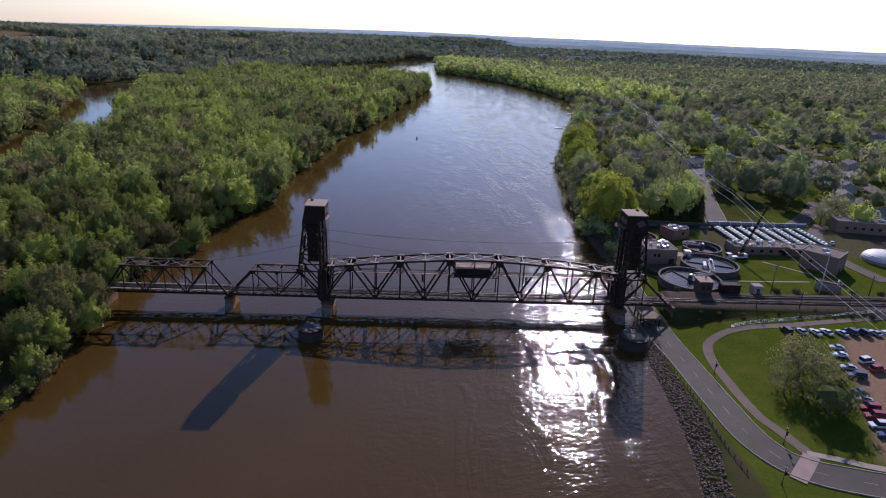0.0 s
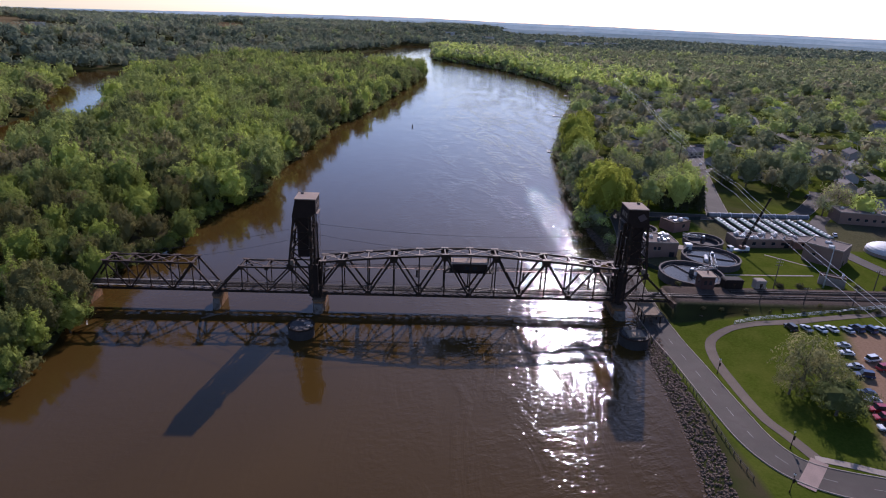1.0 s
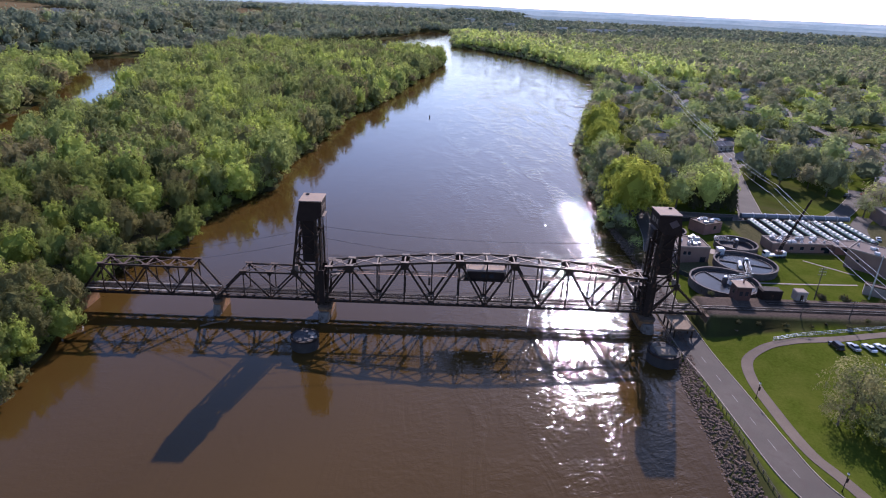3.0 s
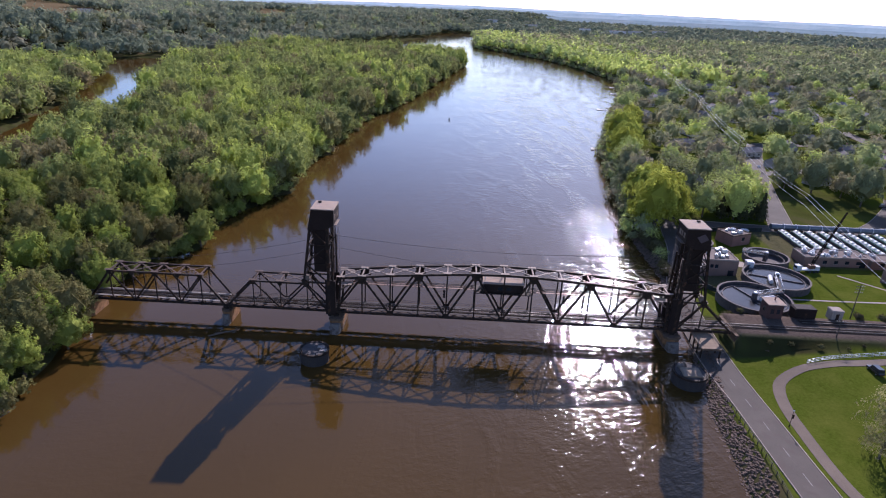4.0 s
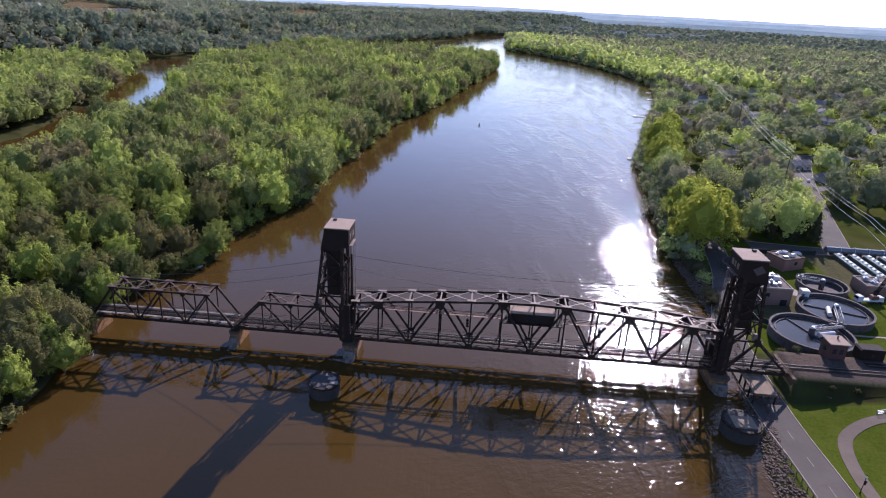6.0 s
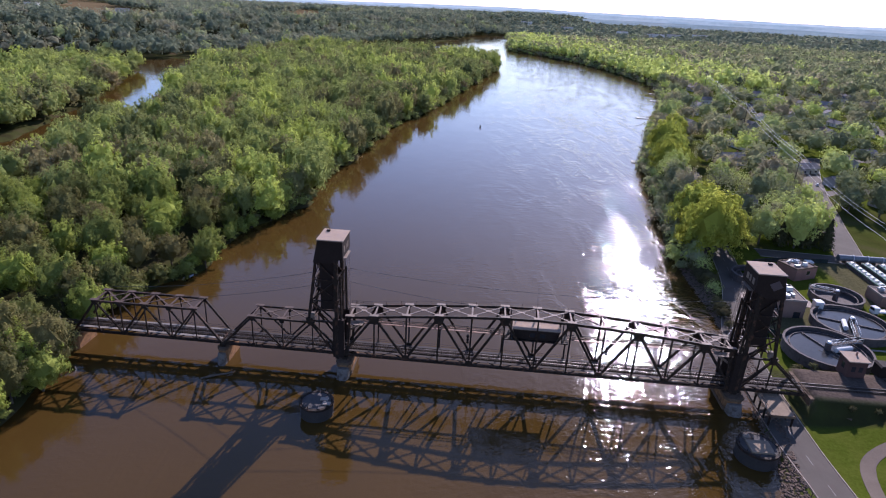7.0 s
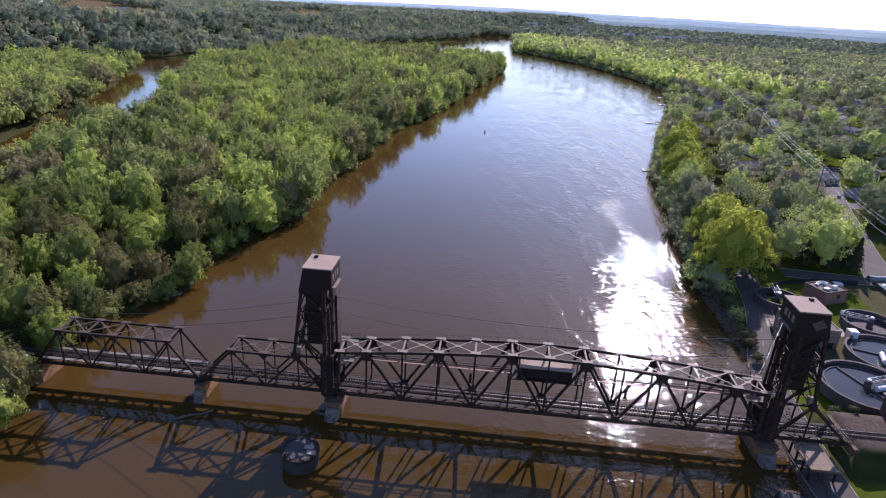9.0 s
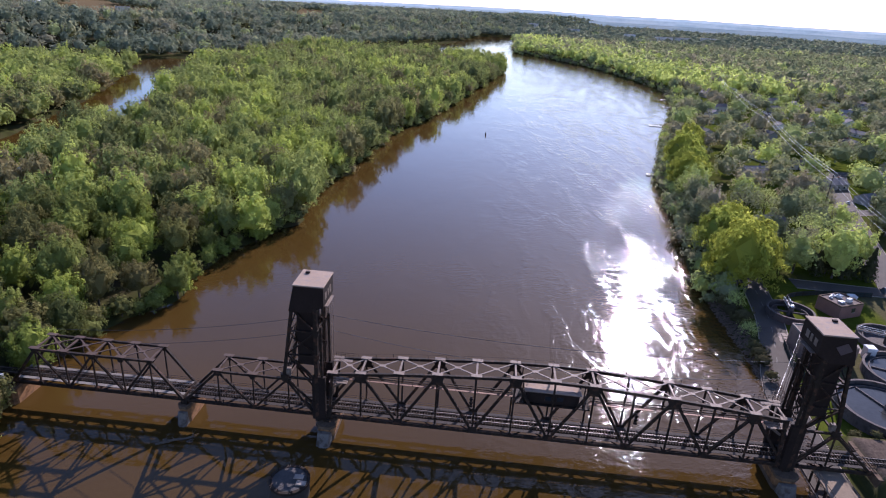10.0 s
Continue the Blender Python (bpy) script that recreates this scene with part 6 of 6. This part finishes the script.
def crown_leaves(rng, n, rx, rz, leaf, lobes=40, droop=0.0, conifer=False, core=2, loose=1.0):
    """Corners of n leaf sprays on branch ends all over an uneven crown, round a leafy inner mass; crown height 0..2*rz."""
    wave = rng.normal(size=(7, 3)) * 2.1
    shift = rng.uniform(0, 6.28, 7)

    def swell(d):
        return 1 + 0.062 * np.sin(d @ wave.T + shift).sum(-1)

    size = np.array([rx, rx, rz])
    if conifer:
        t = rng.uniform(0, 1, n) ** 0.8
        a = rng.uniform(0, math.tau, n)
        r = rx * (1.02 - t) * rng.uniform(0.55, 1.05, n) * (0.8 + 0.2 * np.sin(t * 40))
        pos = np.stack([r * np.cos(a), r * np.sin(a), t * 2 * rz], -1)
        out = np.stack([np.cos(a), np.sin(a), np.full(n, 0.5)], -1)
    else:
        # branch ends spread evenly over the crown, thinner underneath
        k = np.arange(lobes) + 0.5
        z = 1 - 1.62 * k / lobes
        a = k * 2.39996 + rng.normal(size=lobes) * 0.25
        d = unit(np.stack([np.sqrt(np.maximum(0, 1 - z * z)) * np.cos(a), np.sqrt(np.maximum(0, 1 - z * z)) * np.sin(a), z], -1) + rng.normal(size=(lobes, 3)) * 0.10)
        tip = d * (swell(d) * rng.uniform(0.74, 1.0, lobes))[:, None]
        way = unit(d + np.array([0, 0, 0.55]) + rng.normal(size=(lobes, 3)) * 0.25)
        reach = 2.05 / math.sqrt(lobes) * rng.uniform(0.75, 1.2, lobes)
        i = rng.integers(0, lobes, n)
        g = unit(rng.normal(size=(n, 3))) * (rng.uniform(0, 1, (n, 1)) ** 0.5)
        along = rng.uniform(-1.0, 0.75, (n, 1))
        pos = tip[i] + (g * 0.66 * (1 - 0.5 * np.maximum(along, 0)) * loose + way[i] * along * 0.8) * reach[i][:, None]
        out = unit(pos * np.array([1, 1, 1.1]) + g * 0.22 + np.array([0, 0, 0.08]))
        pos = pos * size + np.array([0, 0, rz])
    nrm = unit(out + rng.normal(size=(n, 3)) * 0.30)
    t1 = rng.normal(size=(n, 3)) * 0.7 + out * 0.5 + np.array([0, 0, 0.6])
    t1 = unit(t1 - nrm * (t1 * nrm).sum(1)[:, None])
    t2 = np.cross(nrm, t1)
    s = leaf * rng.uniform(0.55, 1.4, (n, 1))
    tri = np.stack([pos + t1 * s * 1.25, pos - t1 * s * 0.6 + t2 * s * 0.62, pos - t1 * s * 0.6 - t2 * s * 0.62], 1)
    if core and not conifer:
        v = BALLS[core]
        d = unit(v)
        lump = 1 + 0.07 * np.sin(d @ (wave[:3] * 2.6).T + shift[:3]).sum(-1)
        inner = d * (0.68 * swell(d) * lump)[..., None] * size + np.array([0, 0, rz])
        tri = np.concatenate([tri, inner])
    tri[..., 2] -= droop * (np.hypot(tri[..., 0], tri[..., 1]) / rx) ** 2 * rz
    return tri


def leaf_mesh(name, quads, material, tints=None):
    n = len(quads)
    me = bpy.data.meshes.new(name)
    me.vertices.add(n * 3), me.loops.add(n * 3), me.polygons.add(n)
    me.vertices.foreach_set("co", quads.reshape(-1).astype(np.float32))
    me.loops.foreach_set("vertex_index", np.arange(n * 3, dtype=np.int32))
    me.polygons.foreach_set("loop_start", np.arange(0, n * 3, 3, dtype=np.int32))
    me.update(calc_edges=True)
    if tints is not None:
        at = me.attributes.new("tint", "FLOAT", "POINT")
        at.data.foreach_set("value", np.repeat(tints, 3).astype(np.float32))
    me.materials.append(material)
    return me


def trunk_mesh(rng, h, r, spread, limbs=6, fork=0.3):
    bm = B()
    tube(bm, [(0, 0, -0.5), (0.1, 0.05, h * 0.25), (0.15, -0.1, h * 0.55), (0.0, 0.1, h * 0.9)], [r * 1.3, r, r * 0.65, r * 0.15], 7)
    for k in range(limbs):
        a = k * math.tau / limbs + rng.uniform(-0.4, 0.4)
        z0 = h * rng.uniform(fork, fork + 0.25)
        L = spread * rng.uniform(0.6, 0.95)
        ca, sa = math.cos(a), math.sin(a)
        p1 = (ca * L * 0.5, sa * L * 0.5, z0 + h * 0.2)
        p2 = (ca * L, sa * L, z0 + h * rng.uniform(0.25, 0.42))
        tube(bm, [(0.1 * ca, 0.1 * sa, z0), p1, p2], [r * 0.5, r * 0.3, r * 0.08], 5)
        for s in (-0.6, 0.6):
            b = a + s
            tube(bm, [p1, (p1[0] + math.cos(b) * L * 0.4, p1[1] + math.sin(b) * L * 0.4, p1[2] + h * 0.14)], [r * 0.22, r * 0.05], 4)
    me = bpy.data.meshes.new("trunk")
    bm.to_mesh(me)
    bm.free()
    me.materials.append(M_BARK)
    return me


tree_rng = np.random.default_rng(21)
KINDS = {}


def tree_kind(key, n, rx, rz, leaf, material, base, trunk_r, count=3, **kw):
    """A few shapes of one sort of tree: crown half width and half height, crown base height, trunk radius."""
    out = []
    for _ in range(count):
        q = crown_leaves(tree_rng, n, rx, rz, leaf, **kw)
        q[:, :, 2] += base
        out.append((trunk_mesh(tree_rng, base + 2 * rz * 0.85, trunk_r, rx * 0.8), leaf_mesh("crown", q, material)))
    KINDS[key] = out


M_PARK_PALE = leaf_material("thin_olive_buds", [(0.0, (0.215, 0.195, 0.095)), (1.0, (0.285, 0.265, 0.115))], False, 0.5)
M_PARK = leaf_material("fine_pale_green_leaves", [(0.0, (0.125, 0.145, 0.048)), (1.0, (0.180, 0.195, 0.075))], False, 0.5)


tree_kind("wood", 4300, 6.6, 7.8, 0.33, M_LEAF, 1.8, 0.32, 7, lobes=52)
tree_kind("shrub", 700, 3.2, 2.6, 0.34, M_LEAF, 0.6, 0.14, 3, lobes=22)
tree_kind("willow", 5600, 8.6, 7.4, 0.38, M_WILLOW, 1.8, 0.5, 3, lobes=60, droop=0.3)
tree_kind("town", 2100, 6.0, 6.0, 0.40, M_LEAF_TOWN, 1.8, 0.28, 5, lobes=34)
tree_kind("sparse", 1500, 6.0, 4.8, 0.30, M_LEAF_TOWN, 2.2, 0.34, 3, lobes=30, core=0, loose=1.5)
tree_kind("park", 2300, 6.6, 4.8, 0.25, M_PARK_PALE, 1.6, 0.34, 3, lobes=44, droop=0.2, core=0, loose=1.5)
tree_kind("dense", 3400, 6.2, 4.4, 0.30, M_PARK, 0.8, 0.3, 2, lobes=40)
tree_kind("scrub", 260, 3.2, 2.4, 0.42, leaf_material("brown_scrub", [(0.0, (0.075, 0.065, 0.035)), (1.0, (0.13, 0.12, 0.05))], False, 0.3), 0.3, 0.1, 3)
tree_kind("pine", 2600, 3.8, 5.8, 0.38, M_PINE, 0.8, 0.25, 3, conifer=True)


def plant_tree(x, y, kind, size, label, name="tree", z=None, group="bank trees", turn=None):
    shapes = KINDS[kind]
    trunk, crown = shapes[int(tree_rng.integers(len(shapes)))]
    root = thing(name, (x, y, height(x, y) if z is None else z, 0, 0, tree_rng.uniform(0, 360)), label, "tree" if kind not in ("shrub", "scrub") else "shrub", group)
    root.scale = (size, size, size * tree_rng.uniform(0.92, 1.12))
    for part_name, me in (("trunk", trunk), ("crown", crown)):
        ob = new(part_name, me)
        ob.parent = root


def scatter(n, x0, x1, y0, y1, gap, test, seed):
    """Loose even spread of plan points, gap metres apart at least."""
    rng = np.random.default_rng(seed)
    cells, out = {}, []
    X, Y = rng.uniform(x0, x1, n), rng.uniform(y0, y1, n)
    ok = test(X, Y)
    for x, y in zip(X[ok], Y[ok]):
        g = (int(x // gap), int(y // gap))
        if any((x - a) ** 2 + (y - b) ** 2 < gap * gap for i in (-1, 0, 1) for j in (-1, 0, 1) for a, b in cells.get((g[0] + i, g[1] + j), ())):
            continue
        cells.setdefault(g, []).append((x, y))
        out.append((x, y))
    return out


def in_view(x, y, m=30):
    return np.abs(x - 32) < (y + 190) * 0.98 + m


def track_clear(x, y):
    return ~((y > 2.5) & (y < 13.5) & (x < -60))


# single trees on the near west bank
west = scatter(6000, -200, -60, -62, 110, 10.4, lambda x, y: (shore_distance(x, y) > 0.8) & in_view(x, y) & track_clear(x, y), 3)
for x, y in west:
    edge = float(shore_distance(np.array([x]), np.array([y]))[0])
    s = tree_rng.uniform(0.72, 1.2) * (0.88 if y < 6 else 0.98) * (0.85 if edge < 7 else 1.0)
    plant_tree(x, y, "wood", s, "broad spring-green riverside tree in young leaf", group="west bank trees")
for x, y in scatter(2500, -110, -45, -62, 130, 4.0, lambda x, y: (shore_distance(x, y) > -0.6) & (shore_distance(x, y) < 4) & track_clear(x, y), 9):
    plant_tree(x, y, "shrub", tree_rng.uniform(0.7, 1.2), "green waterside bush overhanging the bank", "shrub", group="bank shrubs")
for x, y, s in ((-73.6, -10.5, 1.0), (-75.6, -5.0, 0.95), (-71.5, -15.5, 0.85), (-86, -9, 0.98), (-80, -16, 0.9), (-93, -6, 1.0), (-77, -24, 0.8), (-76, -33, 0.75), (-76, -14.5, 0.9), (-74.5, -22, 0.85), (-73.5, -30, 0.75), (-78, 14.5, 0.85), (-84, 20, 1.0)):
    plant_tree(x, y, "wood", s, "bushy spring-green tree beside the bridge end", group="west bank trees")
# willows and bank trees beside the riverside road
for x, y, s, k in ((124.5, 103, 1.5, "willow"), (132, 116, 1.7, "willow"), (128, 133, 1.55, "willow"), (136, 149, 1.35, "willow"), (129, 166, 1.1, "town"), (137, 181, 1.3, "town"), (138, 200, 1.25, "town"), (141, 219, 1.3, "town"),
                   (143, 238, 1.3, "willow"), (149, 256, 1.6, "willow"), (151, 278, 1.5, "willow"), (159, 300, 1.3, "willow"), (167, 322, 1.2, "willow"), (176, 348, 1.2, "willow"), (172, 338, 1.0, "town"), (180, 365, 1.0, "wood"),
                   (118, 96, 0.7, "town"), (116.5, 62, 0.9, "scrub"), (117.5, 70, 0.5, "sparse"), (118, 78, 1.2, "scrub"), (119, 87, 0.6, "sparse"), (116, 54, 0.8, "scrub"), (115.5, 46, 0.7, "scrub"), (119, 104, 0.75, "town"), (117, 90, 1.3, "scrub"), (116.5, 82, 1.1, "scrub"), (116.4, 58, 0.9, "scrub"), (119, 112, 0.6, "sparse"), (122, 150, 0.7, "sparse"), (129, 190, 0.75, "sparse")):
    plant_tree(x, y, k, s, "yellow-green willow leaning over the water" if k == "willow" else "brown-green bank tree coming into leaf", "willow_tree" if k == "willow" else "tree", group="east bank trees")
for i, (x, y) in enumerate(((163, 124), (168, 127), (172, 123), (177, 127), (181, 122), (166, 132), (174, 133), (181, 131))):
    plant_tree(x, y, "pine", 1.0 + 0.12 * (i % 3), "dark brown-green conifer in a dense clump beside the street", "conifer_tree", group="conifer clump")
for x, y, s in ((138.5, -41, 1.15), (140.0, -47, 1.1), (131.5, -46.5, 0.75)):
    plant_tree(x, y, "park", s, "wide bare-branched park tree with thin new leaves", group="park trees")
plant_tree(137.5, -56.5, "dense", 1.05, "dense dark green park tree", group="park trees")
for x, y in scatter(260, 125, 220, 17.5, 21.5, 4.0, lambda x, y: (x < 131) | (x > 161), 12):
    plant_tree(x, y, "scrub", tree_rng.uniform(0.3, 0.6), "low scrub on the railway embankment", "shrub", group="embankment shrubs")
for x, y in scatter(120, 123, 200, -1.5, 2.2, 5.0, lambda x, y: x > 124, 13):
    plant_tree(x, y, "scrub", tree_rng.uniform(0.18, 0.42), "low scrub on the railway embankment", "shrub", group="embankment shrubs")
HX, HY = np.array([p[0] for p in kept_houses]), np.array([p[1] for p in kept_houses])


def town_ok(x, y):
    ok = (shore_distance(x, y) > 8) & in_view(x, y)
    ok &= ~((x < 262) & (y < 120))
    for hx, hy in kept_houses:
        ok &= (np.hypot(x - hx, y - hy) > 12.0) & (np.hypot(x - hx + 3, y - hy + 14) > 12.0)
    for line in LINES:
        for (ax, ay), (bx, by) in zip(line, line[1:]):
            dx, dy = bx - ax, by - ay
            k = np.clip(((x - ax) * dx + (y - ay) * dy) / (dx * dx + dy * dy), 0, 1)
            ok &= np.hypot(x - ax - k * dx, y - ay - k * dy) > 9.5
    return ok & ~((x > 194) & (x < 244) & (y > 116) & (y < 176)) & ~((waves(x, y, 23) > 1.0) & (y < 700))


for x, y in scatter(3000, 135, 262, 110, 225, 14.0, town_ok, 31):
    plant_tree(x, y, "town" if tree_rng.random() < 0.8 else "sparse", tree_rng.uniform(0.95, 1.45), "garden tree in thin spring leaf among the houses", group="town trees")


# woods farther off: many crowns in one sheet each
def woods(name, spots, n, rx, rz, leaf, base, material, label, seed, bright=lambda x, y: 0.5, lobes=6, core=1):
    rng = np.random.default_rng(seed)
    shapes = [crown_leaves(rng, n, 1.0, 1.0, leaf / rx, lobes, core=core) for _ in range(14)]
    P = np.array(spots)
    if not len(P):
        return
    Z = land(P[:, 0], P[:, 1])
    out, tint = [], []
    level = bright(P[:, 0], P[:, 1]) + np.zeros(len(P))
    for (x, y), z, hues in zip(P, Z, level):
        q = shapes[rng.integers(14)]
        a = rng.uniform(0, math.tau)
        c, s = math.cos(a), math.sin(a)
        k = rng.uniform(0.7, 1.35)
        q = q @ np.array([[c, s, 0], [-s, c, 0], [0, 0, 1]]) * np.array([rx * k, rx * k, rz * k * rng.uniform(0.85, 1.15)]) + np.array([x, y, z + base * k])
        out.append(q)
        tint.append(np.full(len(q), np.clip(hues + rng.normal() * 0.28, 0, 1)))
    me = leaf_mesh(name, np.concatenate(out), material, np.concatenate(tint))
    tagged(new(name, me), label, "woodland", kind="stuff")


def west_land(x, y):
    return (shore_distance(x, y) > 0.5) & in_view(x, y) & track_clear(x, y)


def bluff(x, y):
    return np.minimum((x + 450) * -0.934 + (y - 650) * 0.358, (x + 553) * -0.59 + (y - 582) * 0.8)


def hue(x, y):
    return 0.48 + 0.16 * np.sin(x / 37 + y / 61) + 0.10 * np.sin(x / 13 - y / 19)


isl = scatter(60000, -420, 60, 40, 420, 10.8, lambda x, y: west_land(x, y) & ((y > 106) | (x < -198)) & ((x > -185 - 0.12 * y) | (shore_distance(x, y) > 13)) & (x > -300 - y * 0.1) & (y < 420), 41)
woods("woodland", isl, 1350, 7.0, 8.4, 0.55, 1.2, M_LEAF_FAR, "dense spring-green floodplain woodland", 51, hue, 40)
fringe = scatter(90000, -80, 60, 125, 1000, 4.6, lambda x, y: (shore_distance(x, y) > -1.2) & (shore_distance(x, y) < 4.5), 48)
woods("waterside_bushes", fringe, 110, 3.4, 3.0, 0.7, 0.0, M_LEAF_FAR, "bushes overhanging the water along the island", 58, lambda x, y: 0.3, 10)
fringe = scatter(90000, 60, 260, 90, 1300, 5.0, lambda x, y: (shore_distance(x, y) > -1.2) & (shore_distance(x, y) < 5.5) & (x > 60), 49)
woods("waterside_bushes", fringe, 110, 3.6, 3.0, 0.7, 0.0, M_LEAF_TOWN_FAR, "brown-green bushes overhanging the water along the town bank", 59, lambda x, y: 0.5, 10)
isl2 = scatter(60000, -420, 60, 420, 1050, 11.6, lambda x, y: west_land(x, y) & (x > -335) & (bluff(x, y) < 0), 42)
woods("woodland", isl2, 430, 7.8, 8.8, 0.90, 1.2, M_LEAF_FAR, "dense spring-green floodplain woodland", 52, hue, 28)
isl3 = scatter(40000, -760, -278, 60, 640, 11.6, lambda x, y: west_land(x, y) & (x < -262 - y * 0.05) & (bluff(x, y) < 0), 43)
woods("woodland", isl3, 420, 7.8, 8.6, 0.92, 1.2, M_LEAF_FAR, "bright green woodland beyond the slough", 53, lambda x, y: hue(x, y) + 0.12, 28)
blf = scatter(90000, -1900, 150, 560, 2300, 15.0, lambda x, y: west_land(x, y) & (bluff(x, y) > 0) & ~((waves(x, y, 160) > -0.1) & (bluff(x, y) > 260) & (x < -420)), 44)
woods("woodland", blf, 110, 9.6, 9.0, 1.5, 1.5, M_LEAF_BLUFF, "haze-tinted dull green wooded bluff beyond the back channel", 54, lambda x, y: 0.38 + 0.2 * np.sin(x / 70 + y / 41), 18)
twn = scatter(60000, 135, 900, 110, 720, 18.5, lambda x, y: town_ok(x, y) & ~((x < 262) & (y < 225)), 45)
woods("woodland", twn, 420, 8.0, 6.6, 0.80, 1.2, M_LEAF_TOWN_FAR, "garden trees in thin spring leaf across the town", 55, lambda x, y: 0.5 + 0.25 * np.sin(x / 31 + y / 23), 30)
rgt = scatter(60000, 60, 1700, 700, 1700, 12.5, lambda x, y: (shore_distance(x, y) > 4) & in_view(x, y) & ((x > 110) | (y > 1000)), 46)
# less saturated town leaves stand in for haze round the bend
woods("woodland", rgt, 76, 8.6, 8.4, 1.8, 1.5, M_LEAF_TOWN_FAR, "bright floodplain woodland round the river bend", 56, lambda x, y: 0.92 - 0.65 * step(60, 330, shore_distance(x, y)) + 0.1 * np.sin(x / 60 + y / 90), 16)
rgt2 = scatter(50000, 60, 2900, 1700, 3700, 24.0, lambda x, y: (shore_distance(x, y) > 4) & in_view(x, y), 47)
woods("woodland", rgt2, 24, 14.0, 9.5, 3.2, 2.0, M_LEAF_BLUFF, "far haze-tinted dull green woods on the valley floor", 57, lambda x, y: 0.3, 12)
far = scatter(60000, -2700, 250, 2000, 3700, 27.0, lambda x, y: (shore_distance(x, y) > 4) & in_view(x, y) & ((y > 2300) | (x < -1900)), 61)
woods("woodland", far, 22, 16.0, 9.0, 3.6, 2.0, M_LEAF_BLUFF, "far haze-tinted dull green woods on the upland", 62, lambda x, y: 0.3, 12)
for x, y, w, d, turn in ((560, 2060, 60, 26, 10), (640, 2120, 44, 24, 10), (470, 2150, 36, 20, 30), (760, 2230, 50, 24, 0), (300, 2350, 40, 22, 15), (150, 2500, 46, 24, 0), (-330, 1500, 22, 14, 20), (-760, 1180, 26, 16, 40), (-1050, 1300, 30, 18, 10)):
    flat_building(x, y, w, d, height(x, y) + (24 if x > 0 else 13), turn, M_SIDING, "long pale warehouse far off above the trees", 0, (), 3, "warehouse")
